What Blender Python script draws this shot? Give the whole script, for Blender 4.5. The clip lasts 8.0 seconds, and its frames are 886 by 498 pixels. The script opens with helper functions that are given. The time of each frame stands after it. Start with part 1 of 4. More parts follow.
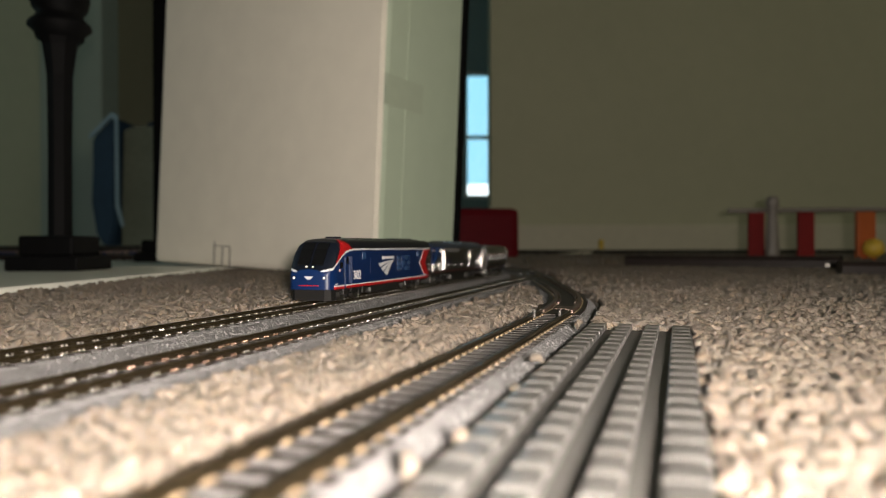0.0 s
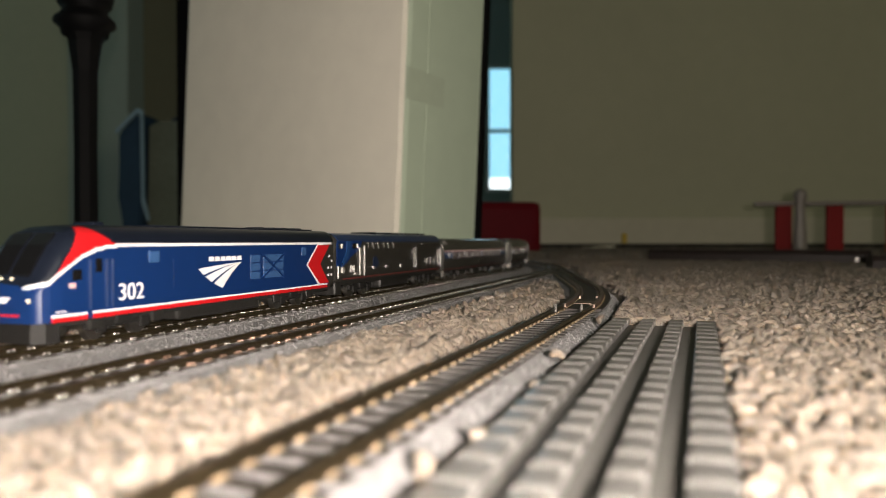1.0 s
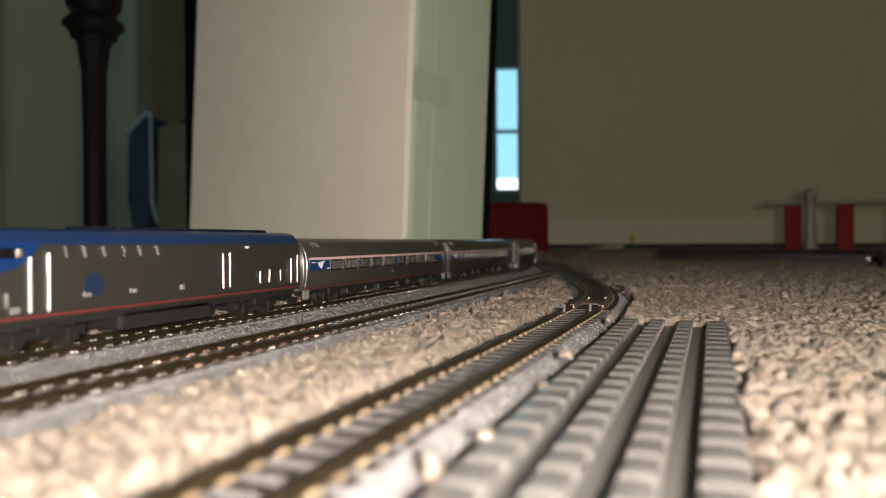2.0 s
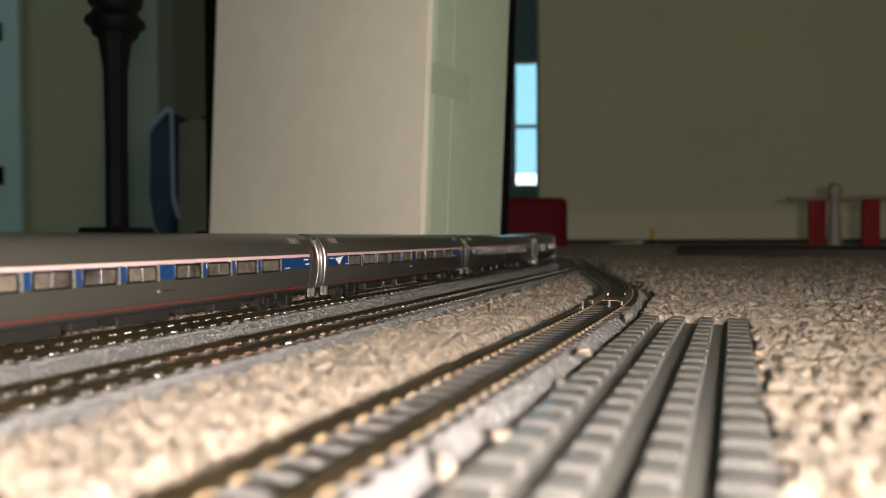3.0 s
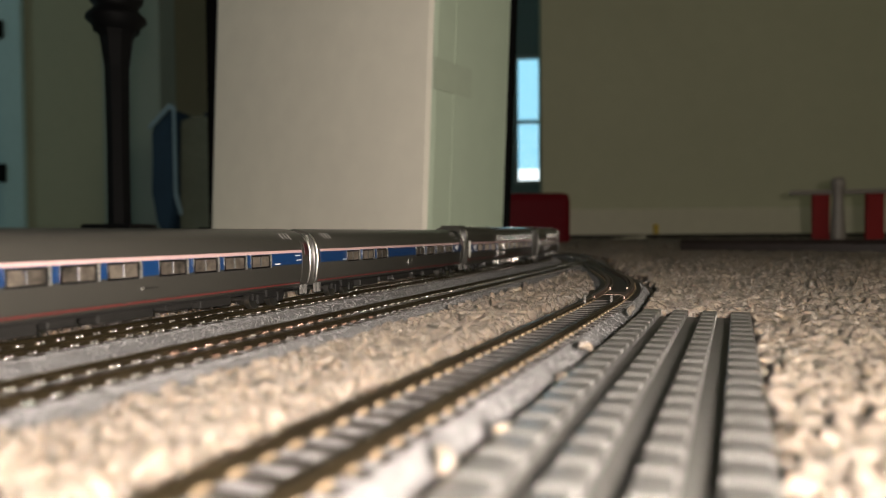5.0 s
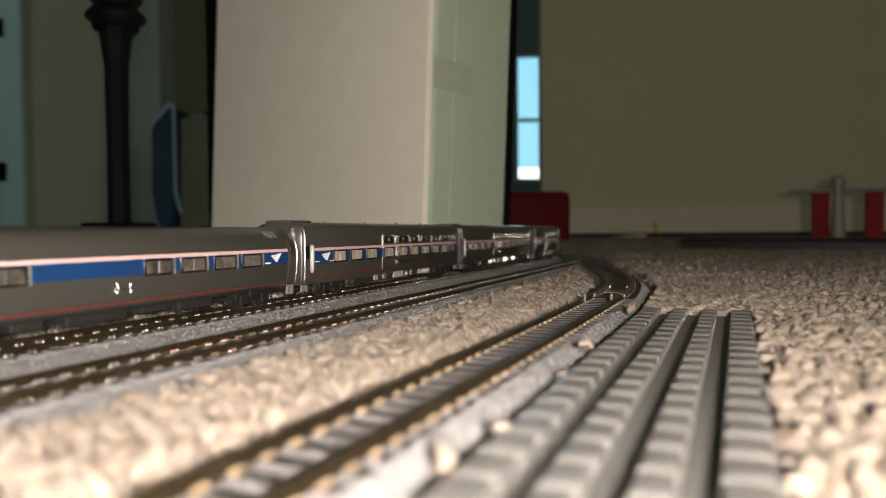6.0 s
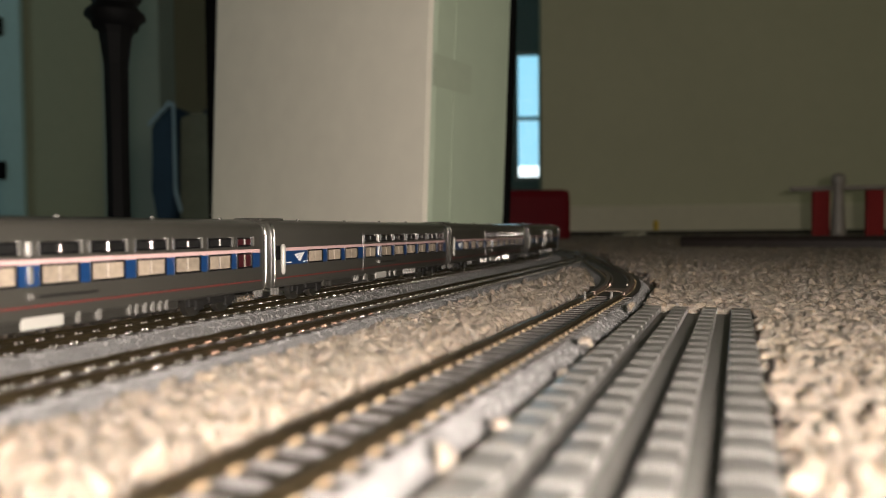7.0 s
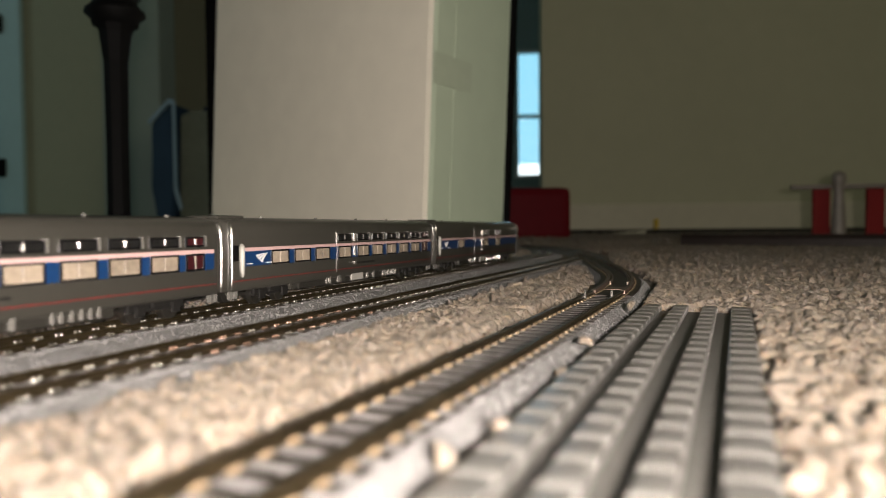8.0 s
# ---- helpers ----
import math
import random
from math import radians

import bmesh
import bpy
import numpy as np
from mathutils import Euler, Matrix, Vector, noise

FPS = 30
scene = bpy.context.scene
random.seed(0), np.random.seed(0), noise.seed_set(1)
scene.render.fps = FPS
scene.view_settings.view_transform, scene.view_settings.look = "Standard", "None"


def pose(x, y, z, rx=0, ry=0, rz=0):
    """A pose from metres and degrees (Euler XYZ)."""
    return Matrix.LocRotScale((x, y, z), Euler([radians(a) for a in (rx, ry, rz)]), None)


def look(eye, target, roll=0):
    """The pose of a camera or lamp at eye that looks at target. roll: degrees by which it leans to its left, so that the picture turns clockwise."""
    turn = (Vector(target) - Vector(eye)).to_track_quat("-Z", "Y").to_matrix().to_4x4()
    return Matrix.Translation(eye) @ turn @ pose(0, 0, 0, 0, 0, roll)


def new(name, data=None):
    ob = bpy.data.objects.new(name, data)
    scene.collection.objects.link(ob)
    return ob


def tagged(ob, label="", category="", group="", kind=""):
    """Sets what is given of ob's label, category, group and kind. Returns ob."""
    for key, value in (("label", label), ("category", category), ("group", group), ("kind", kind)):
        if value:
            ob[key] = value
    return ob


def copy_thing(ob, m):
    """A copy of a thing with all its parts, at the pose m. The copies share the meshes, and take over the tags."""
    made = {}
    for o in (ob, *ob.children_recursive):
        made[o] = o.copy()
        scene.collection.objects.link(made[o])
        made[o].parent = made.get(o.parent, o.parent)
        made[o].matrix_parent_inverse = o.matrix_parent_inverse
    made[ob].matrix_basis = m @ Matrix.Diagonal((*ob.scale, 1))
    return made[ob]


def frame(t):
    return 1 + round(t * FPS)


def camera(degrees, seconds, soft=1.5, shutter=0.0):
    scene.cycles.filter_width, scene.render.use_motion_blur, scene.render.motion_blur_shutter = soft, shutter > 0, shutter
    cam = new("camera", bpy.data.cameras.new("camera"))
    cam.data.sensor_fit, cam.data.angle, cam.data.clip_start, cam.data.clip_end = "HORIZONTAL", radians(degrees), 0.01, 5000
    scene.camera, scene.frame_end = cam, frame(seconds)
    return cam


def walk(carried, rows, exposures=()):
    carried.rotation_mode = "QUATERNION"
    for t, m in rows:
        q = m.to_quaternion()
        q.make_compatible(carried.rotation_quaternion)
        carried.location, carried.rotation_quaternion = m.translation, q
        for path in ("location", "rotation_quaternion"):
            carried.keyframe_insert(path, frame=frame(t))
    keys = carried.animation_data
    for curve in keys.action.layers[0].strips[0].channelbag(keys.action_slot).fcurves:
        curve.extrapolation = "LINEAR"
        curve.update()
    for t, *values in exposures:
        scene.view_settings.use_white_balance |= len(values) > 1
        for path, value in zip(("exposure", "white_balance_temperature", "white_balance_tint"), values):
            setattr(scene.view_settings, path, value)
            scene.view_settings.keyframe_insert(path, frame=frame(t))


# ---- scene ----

# ---------------------------------------------------------------- camera
cam = camera(64.7, 8.0, soft=1.0, shutter=0.1)
cam.data.dof.use_dof = True
cam.data.dof.focus_distance = 0.228
cam.data.dof.aperture_fstop = 15.0
PATH = [
    (0, (0.00022, -0.00117, 0.02873), (-0.0003, 1.9988, 0.0230), -0.07),
    (0.5, (0.00072, 0.00018, 0.02873), (-0.0301, 1.9999, 0.0149), -0.03),
    (1, (0.00085, 0.00095, 0.02868), (-0.0626, 1.9998, 0.0055), -0.06),
    (1.5, (0.00085, 0.00126, 0.02856), (-0.0677, 2.0000, 0.0096), -0.18),
    (3, (0.00118, 0.00291, 0.02867), (-0.1377, 1.9978, -0.0050), -0.22),
    (3.5, (0.00135, 0.00315, 0.02857), (-0.1477, 1.9972, -0.0117), -0.22),
    (4, (0.00147, 0.00335, 0.02828), (-0.1543, 1.9971, -0.0012), -0.38),
    (4.5, (0.00154, 0.00343, 0.02829), (-0.1458, 1.9976, -0.0095), -0.41),
    (6, (0.00155, 0.00371, 0.02820), (-0.1451, 1.9977, -0.0214), -0.46),
    (6.5, (0.00157, 0.00381, 0.02822), (-0.1456, 1.9977, -0.0233), -0.41),
    (7, (0.00159, 0.00383, 0.02814), (-0.1453, 1.9977, -0.0261), -0.51),
    (7.5, (0.00159, 0.00383, 0.02817), (-0.1453, 1.9976, -0.0289), -0.51),
    (8, (0.00164, 0.00416, 0.02828), (-0.1458, 1.9978, -0.0319), -0.46),
]
walk(cam, [(t, look(eye, target, roll)) for t, eye, target, roll in PATH], [(0, 0.0), (3, 0.0), (4.5, -0.06), (8, -0.12)])

# ---------------------------------------------------------------- light
world = bpy.data.worlds.new("dusk_sky")
scene.world = world
world.use_nodes = True
sky = world.node_tree.nodes.new("ShaderNodeTexSky")
sky.sky_type, sky.sun_disc = "NISHITA", False
sky.sun_elevation, sky.sun_rotation = radians(8), radians(20)
world.node_tree.nodes["Background"].inputs["Strength"].default_value = 0.12
world.node_tree.links.new(sky.outputs["Color"], world.node_tree.nodes["Background"].inputs["Color"])


def lamp(name, kind, m, energy, color):
    data = bpy.data.lights.new(name, kind)
    data.energy, data.color = energy, color
    ob = new(name, data)
    ob.matrix_world = m
    return ob


# the torch of the filming phone, beside the lens
torch = lamp("phone_torch", "SPOT", look((0.0170, -0.040, 0.0380), (-0.06, 1.0, 0.06)), 11.1, (1.0, 0.88, 0.77))
torch.data.spot_size, torch.data.spot_blend, torch.data.shadow_soft_size = radians(150), 1.0, 0.007
# daylight at the far room's window
far_glow = lamp("far_window_daylight", "AREA", look((0.45, 5.9, 1.0), (0.2, 1.0, 0.6)), 6.0, (0.55, 0.85, 1.0))
far_glow.data.shape, far_glow.data.size, far_glow.data.size_y = "RECTANGLE", 0.9, 1.0
# cool daylight assumed from the hall's unseen side; no window is built there
hall_glow = lamp("hall_daylight_assumed", "AREA", look((-3.6, 1.2, 1.4), (0.0, 1.4, 0.4)), 5.6, (0.62, 0.9, 0.9))
hall_glow.data.shape, hall_glow.data.size, hall_glow.data.size_y = "RECTANGLE", 1.0, 1.2
# soft fill added to lift the room and far carpet; no window here
room_glow = lamp("room_fill_added", "AREA", look((3.0, -1.6, 1.5), (0.3, 1.4, 0.3)), 15.0, (0.95, 0.95, 0.70))
room_glow.data.shape, room_glow.data.size, room_glow.data.size_y = "RECTANGLE", 1.1, 1.2


# ---------------------------------------------------------------- materials
def mat(name, color, rough=0.6, metal=0.0, scale=200.0, vary=0.12, bump=0.0, bump_scale=None, per_piece=0.0, spec=0.5):
    """A surface with a fine grain and a coarse stain, and a little relief."""
    m = bpy.data.materials.new(name)
    m.use_nodes = True
    nt = m.node_tree
    b = nt.nodes["Principled BSDF"]
    b.inputs["Roughness"].default_value, b.inputs["Metallic"].default_value = rough, metal
    b.inputs["Specular IOR Level"].default_value = spec
    tc = nt.nodes.new("ShaderNodeTexCoord")
    fine = nt.nodes.new("ShaderNodeTexNoise")
    fine.inputs["Scale"].default_value, fine.inputs["Detail"].default_value = scale, 4
    coarse = nt.nodes.new("ShaderNodeTexNoise")
    coarse.inputs["Scale"].default_value, coarse.inputs["Detail"].default_value = scale / 9, 2
    add = nt.nodes.new("ShaderNodeMath")
    add.operation = "ADD"
    for n in (fine, coarse):
        nt.links.new(tc.outputs["Object"], n.inputs["Vector"])
    nt.links.new(fine.outputs["Fac"], add.inputs[0])
    nt.links.new(coarse.outputs["Fac"], add.inputs[1])
    ramp = nt.nodes.new("ShaderNodeMapRange")
    ramp.inputs["From Min"].default_value, ramp.inputs["From Max"].default_value = 0.6, 1.4
    ramp.inputs["To Min"].default_value, ramp.inputs["To Max"].default_value = 1 - vary, 1 + vary
    nt.links.new(add.outputs[0], ramp.inputs["Value"])
    last = ramp.outputs["Result"]
    if per_piece:
        info = nt.nodes.new("ShaderNodeObjectInfo")
        geo = nt.nodes.new("ShaderNodeNewGeometry")
        mix = nt.nodes.new("ShaderNodeMath")
        mix.operation = "ADD"
        nt.links.new(info.outputs["Random"], mix.inputs[0])
        nt.links.new(geo.outputs["Random Per Island"], mix.inputs[1])
        r2 = nt.nodes.new("ShaderNodeMapRange")
        r2.inputs["From Max"].default_value = 2.0
        r2.inputs["To Min"].default_value, r2.inputs["To Max"].default_value = 1 - per_piece, 1 + per_piece
        nt.links.new(mix.outputs[0], r2.inputs["Value"])
        mul = nt.nodes.new("ShaderNodeMath")
        mul.operation = "MULTIPLY"
        nt.links.new(last, mul.inputs[0])
        nt.links.new(r2.outputs["Result"], mul.inputs[1])
        last = mul.outputs[0]
    tint = nt.nodes.new("ShaderNodeVectorMath")
    tint.operation = "SCALE"
    tint.inputs[0].default_value = color
    nt.links.new(last, tint.inputs["Scale"])
    nt.links.new(tint.outputs["Vector"], b.inputs["Base Color"])
    if bump:
        bn = nt.nodes.new("ShaderNodeBump")
        bn.inputs["Strength"].default_value = bump
        bn.inputs["Distance"].default_value = 0.0005
        n3 = nt.nodes.new("ShaderNodeTexNoise")
        n3.inputs["Scale"].default_value, n3.inputs["Detail"].default_value = bump_scale or scale, 4
        nt.links.new(tc.outputs["Object"], n3.inputs["Vector"])
        nt.links.new(n3.outputs["Fac"], bn.inputs["Height"])
        nt.links.new(bn.outputs["Normal"], b.inputs["Normal"])
    return m


def glow(name, color, strength):
    m = bpy.data.materials.new(name)
    m.use_nodes = True
    nt = m.node_tree
    nt.nodes.remove(nt.nodes["Principled BSDF"])
    e = nt.nodes.new("ShaderNodeEmission")
    e.inputs["Color"].default_value, e.inputs["Strength"].default_value = (*color, 1), strength
    nt.links.new(e.outputs[0], nt.nodes["Material Output"].inputs["Surface"])
    return m


M_TUFT = mat("carpet_yarn", (0.122, 0.101, 0.081), 0.85, 0, 1500, 0.30, 1.0, 3000, per_piece=0.22)
# yarn lets some light through
yarn = M_TUFT.node_tree.nodes["Principled BSDF"]
yarn.inputs["Subsurface Weight"].default_value, yarn.inputs["Subsurface Scale"].default_value = 0.75, 0.0013
yarn.inputs["Subsurface Radius"].default_value = (1.0, 0.8, 0.6)
M_BACK = mat("carpet_backing", (0.12, 0.094, 0.07), 0.95, 0, 500, 0.35, 1.0, 400)
M_BALLAST = mat("grey_ballast", (0.108, 0.106, 0.108), 0.85, 0, 1800, 0.35, 1.0, 1600)
M_GRAIN = mat("grey_ballast_stone", (0.114, 0.111, 0.113), 0.8, 0, 900, 0.25, per_piece=0.30, spec=0.15)
M_SLEEPER = mat("brown_sleeper", (0.0095, 0.0075, 0.006), 0.6, 0, 900, 0.3, 0.4, 1500, per_piece=0.35, spec=0.25)
M_PLATE = mat("rail_fixing", (0.60, 0.57, 0.52), 0.22, 0.9, 900, 0.3, per_piece=0.6)
M_COPPER = mat("worn_copper_fixing", (0.42, 0.27, 0.20), 0.24, 0.8, 900, 0.3, per_piece=0.6)
M_BRASS = mat("dull_brass_fixing", (0.150, 0.110, 0.065), 0.42, 0.4, 900, 0.3, per_piece=0.4)
M_CHROME = mat("chromed_bar", (0.72, 0.70, 0.67), 0.27, 1.0, 500, 0.05)
M_PALEGREY = mat("pale_grey_plastic", (0.21, 0.203, 0.19), 0.35, 0, 400, 0.1)
M_COPPERRAIL = mat("dull_copper_rail", (0.095, 0.064, 0.05), 0.42, 0.5, 500, 0.3, 0.2, 900)
M_RAILSIDE = mat("weathered_rail", (0.043, 0.033, 0.018), 0.40, 0.85, 500, 0.5, 0.3, 900)
M_TRAY = mat("grey_tray_plastic", (0.058, 0.057, 0.054), 0.5, 0, 250, 0.2, 0.2, 900, spec=0.3)
M_PAD = mat("pale_grey_pad", (0.076, 0.074, 0.072), 0.28, 0, 400, 0.2, 0.25, 700, per_piece=0.15, spec=0.5)
M_NAVY = mat("navy_blue_paint", (0.0022, 0.0120, 0.054), 0.36, 0, 300, 0.06, spec=0.25)
M_DEEPBLUE = mat("dark_blue_paint", (0.004, 0.013, 0.045), 0.3, 0, 300, 0.08)
M_BLACKPAINT = mat("black_roof_paint", (0.0032, 0.0045, 0.0085), 0.35, 0, 300, 0.15, spec=0.25)
M_RED = mat("signal_red_paint", (0.27, 0.0045, 0.0065), 0.38, 0, 300, 0.05, spec=0.3)
M_DARKRED = mat("dull_red_stripe", (0.075, 0.012, 0.011), 0.4, 0, 300, 0.05)
M_WHITE = mat("white_paint", (0.44, 0.44, 0.455), 0.4, 0, 300, 0.04)
M_PINK = mat("pale_pink_stripe", (0.32, 0.215, 0.21), 0.4, 0, 300, 0.04)
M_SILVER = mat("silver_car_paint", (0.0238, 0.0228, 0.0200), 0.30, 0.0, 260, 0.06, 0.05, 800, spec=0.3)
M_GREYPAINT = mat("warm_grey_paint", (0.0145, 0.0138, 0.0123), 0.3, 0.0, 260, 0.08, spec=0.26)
M_BLUEBAND = mat("blue_window_band", (0.0033, 0.0185, 0.063), 0.34, 0, 300, 0.05)
M_GLASS = mat("dark_window_plastic", (0.003, 0.003, 0.0035), 0.10, 0, 200, 0.1)
M_CURTAIN = mat("beige_blind", (0.165, 0.135, 0.105), 0.6, 0, 900, 0.4)
M_SEATS = mat("grey_interior", (0.050, 0.042, 0.034), 0.6, 0, 520, 0.95, spec=0.2)
M_DIM = mat("dim_interior", (0.004, 0.004, 0.004), 0.6, 0, 900, 0.8, spec=0.2)
M_MAROON = mat("maroon_blind", (0.020, 0.0025, 0.004), 0.4, 0, 400, 0.15)
M_UNDER = mat("underframe_grey", (0.009, 0.0085, 0.008), 0.45, 0.2, 600, 0.25, 0.2, 900)
M_TRUCK = mat("black_truck_plastic", (0.0045, 0.0042, 0.004), 0.65, 0, 600, 0.25, 0.2, 900, spec=0.2)
M_WHEEL = mat("bright_wheel_metal", (0.55, 0.53, 0.5), 0.28, 1.0, 500, 0.1)
M_BRIGHT = mat("polished_silver_trim", (0.36, 0.35, 0.335), 0.2, 0.78, 500, 0.05)
M_SWOOSH = mat("mid_blue_paint", (0.006, 0.026, 0.085), 0.36, 0, 300, 0.06, spec=0.3)
M_ROUNDEL = mat("faint_blue_paint", (0.006, 0.011, 0.026), 0.36, 0, 300, 0.06, spec=0.25)
M_LIGHT = glow("warm_headlight", (1.0, 0.82, 0.55), 2.4)
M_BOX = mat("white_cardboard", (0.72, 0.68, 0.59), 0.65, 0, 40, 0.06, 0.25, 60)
# same cardboard, with the side's shade put into a darker greenish colour
M_BOXSHADE = mat("white_cardboard_shaded", (0.435, 0.505, 0.40), 0.5, 0, 40, 0.05, 0.25, 60)
M_INK = mat("grey_ink", (0.09, 0.085, 0.08), 0.7)
M_TAPE = mat("brown_packing_tape", (0.40, 0.455, 0.36), 0.45, 0, 60, 0.08)
M_IRON = mat("black_iron", (0.003, 0.003, 0.0035), 0.6, 0.0, 120, 0.3, 0.3, 300, spec=0.08)
M_LEDGE = mat("white_painted_wood", (0.68, 0.68, 0.63), 0.4, 0, 60, 0.08, 0.2, 150)
M_WALL = mat("olive_beige_wall", (0.435, 0.42, 0.305), 0.85, 0, 30, 0.04, 0.3, 400)
M_HALL = mat("grey_green_wall", (0.34, 0.38, 0.34), 0.85, 0, 30, 0.04, 0.3, 400)
M_CEIL = mat("white_ceiling", (0.75, 0.74, 0.7), 0.9, 0, 30, 0.04)
M_SKIRTING = mat("aged_cream_paint", (0.50, 0.46, 0.36), 0.5, 0, 50, 0.06)
M_TRIM = mat("white_trim", (0.70, 0.69, 0.64), 0.45, 0, 50, 0.05)
# white door, the blue daylight on its edge mixed into the colour
M_DOOR = mat("daylight_tinted_door_white", (0.50, 0.68, 0.72), 0.4, 0, 50, 0.05)
M_REDBOX = mat("dark_red_plastic", (0.085, 0.0022, 0.006), 0.5, 0, 60, 0.12, spec=0.08)
M_REDPOST = mat("toy_red", (0.16, 0.010, 0.010), 0.6, 0, 90, 0.1, spec=0.15)
M_ORANGE = mat("toy_orange", (0.36, 0.085, 0.02), 0.5, 0, 90, 0.1, spec=0.2)
M_YELLOW = mat("toy_yellow", (0.55, 0.36, 0.04), 0.4, 0, 90, 0.1)
M_GREYTOY = mat("toy_grey", (0.16, 0.14, 0.125), 0.45, 0, 90, 0.15)
M_BROWNBED = mat("dark_brown_trackbed", (0.016, 0.011, 0.010), 0.5, 0, 200, 0.2, 0.2, 500, spec=0.2)
M_CHAIR = mat("blue_fabric", (0.022, 0.052, 0.105), 0.6, 0, 80, 0.25, 0.3, 500)
M_CHAIRDARK = mat("dark_blue_fabric", (0.012, 0.02, 0.045), 0.7, 0, 80, 0.2)
M_BLIND = glow("daylit_blind", (0.30, 0.70, 0.90), 1.2)
M_BLINDHOT = glow("open_window_sky", (0.85, 0.97, 1.0), 2.2)


# ---------------------------------------------------------------- mesh tools
def part(name, bm, material, parent=None, label="", smooth=False):
    """Links a bmesh as one mesh object, under a thing or a part."""
    me = bpy.data.meshes.new(name)
    bmesh.ops.recalc_face_normals(bm, faces=bm.faces)
    bm.to_mesh(me)
    bm.free()
    for m in material if isinstance(material, (list, tuple)) else [material]:
        me.materials.append(m)
    if smooth:
        for p in me.polygons:
            p.use_smooth = True
    ob = new(name, me)
    if parent is not None:
        ob.parent = parent
    return tagged(ob, label)


def thing(name, label, category, group="", m=None):
    ob = new(name)
    ob.empty_display_size = 0.01
    if m is not None:
        ob.matrix_world = m
    return tagged(ob, label, category, group)


def cuboid(bm, x0, x1, y0, y1, z0, z1, bevel=0.0, mi=0):
    vs = [bm.verts.new((x, y, z)) for x in (x0, x1) for y in (y0, y1) for z in (z0, z1)]
    fs = [bm.faces.new([vs[i] for i in q]) for q in ((0, 1, 3, 2), (4, 6, 7, 5), (0, 4, 5, 1), (2, 3, 7, 6), (0, 2, 6, 4), (1, 5, 7, 3))]
    for f in fs:
        f.material_index = mi
    if bevel:
        edges = {e for f in fs for e in f.edges}
        bmesh.ops.bevel(bm, geom=list(edges), offset=bevel, segments=2, affect="EDGES", profile=0.6)
    return vs


def block(*a, **k):
    bm = bmesh.new()
    cuboid(bm, *a, **k)
    return bm


def loft(bm, rings, cap=True, closed=True, mi=0):
    """Skins a row of equal rings of points."""
    vr = [[bm.verts.new(p) for p in r] for r in rings]
    n = len(vr[0])
    for a, b in zip(vr, vr[1:]):
        for i in range(n if closed else n - 1):
            j = (i + 1) % n
            bm.faces.new((a[i], a[j], b[j], b[i])).material_index = mi
    if cap:
        bm.faces.new(vr[0]).material_index = mi
        bm.faces.new(vr[-1][::-1]).material_index = mi
    return vr


def turned(bm, profile, sides=20, x=0.0, y=0.0, mi=0):
    """A turned form from (radius, height) pairs."""
    loft(bm, [[(x + r * math.cos(2 * math.pi * i / sides), y + r * math.sin(2 * math.pi * i / sides), z) for i in range(sides)] for r, z in profile], mi=mi)


def rod_y(bm, x, z, r, y0, y1, sides=16, mi=0):
    loft(bm, [[(x + r * math.cos(2 * math.pi * i / sides), y, z + r * math.sin(2 * math.pi * i / sides)) for i in range(sides)] for y in (y0, y1)], mi=mi)


def flat_shape(bm, pts, y0, y1, mi=0):
    """A flat outline of (x, z) points, with thickness from y0 to y1."""
    loft(bm, [[(x, y, z) for x, z in pts] for y in (y0, y1)], mi=mi)


# ---------------------------------------------------------------- track plan
class Plan:
    """A line of straights and arcs: pieces of (length, radius); radius 0 is straight, positive bends to the left."""

    def __init__(self, x, y, heading, pieces, back):
        h = radians(heading)
        self.rows = [(-back, x - back * math.sin(h), y - back * math.cos(h), h, 0.0)]
        s, px, py, a = 0.0, x, y, h
        for length, radius in pieces:
            self.rows.append((s, px, py, a, radius))
            px, py, a = self.step(px, py, a, radius, length)
            s += length
        self.end = s

    @staticmethod
    def step(x, y, a, radius, d):
        if not radius:
            return x + d * math.sin(a), y + d * math.cos(a), a
        b = a - d / radius
        return x + radius * (math.cos(b) - math.cos(a)), y + radius * (math.sin(a) - math.sin(b)), b

    def at(self, s):
        row = self.rows[0]
        for r in self.rows:
            if r[0] <= s:
                row = r
        return self.step(row[1], row[2], row[3], row[4], s - row[0])

    def side(self, s, off, z):
        x, y, a = self.at(s)
        return (x + off * math.cos(a), y - off * math.sin(a), z)


RAIL = 0.007
PLAN_A = Plan(-0.0583, 0.2485, 17.0, [(0.30, 0), (0.75, 0.40), (1.1, 0)], 1.6)
PLAN_B = Plan(-0.0390, 0.1868, 17.3, [(0.33, 0), (0.80, 0.437), (1.0, 0)], 1.5)
PLAN_C = Plan(0.0098, 0.1530, 18.7, [(0.082, 0), (0.127, 0.48), (0.25, 0)], 0.9)


def steps(plan, s0, s1, pitch):
    n = max(2, round((s1 - s0) / pitch))
    return [s0 + (s1 - s0) * i / n for i in range(n + 1)]


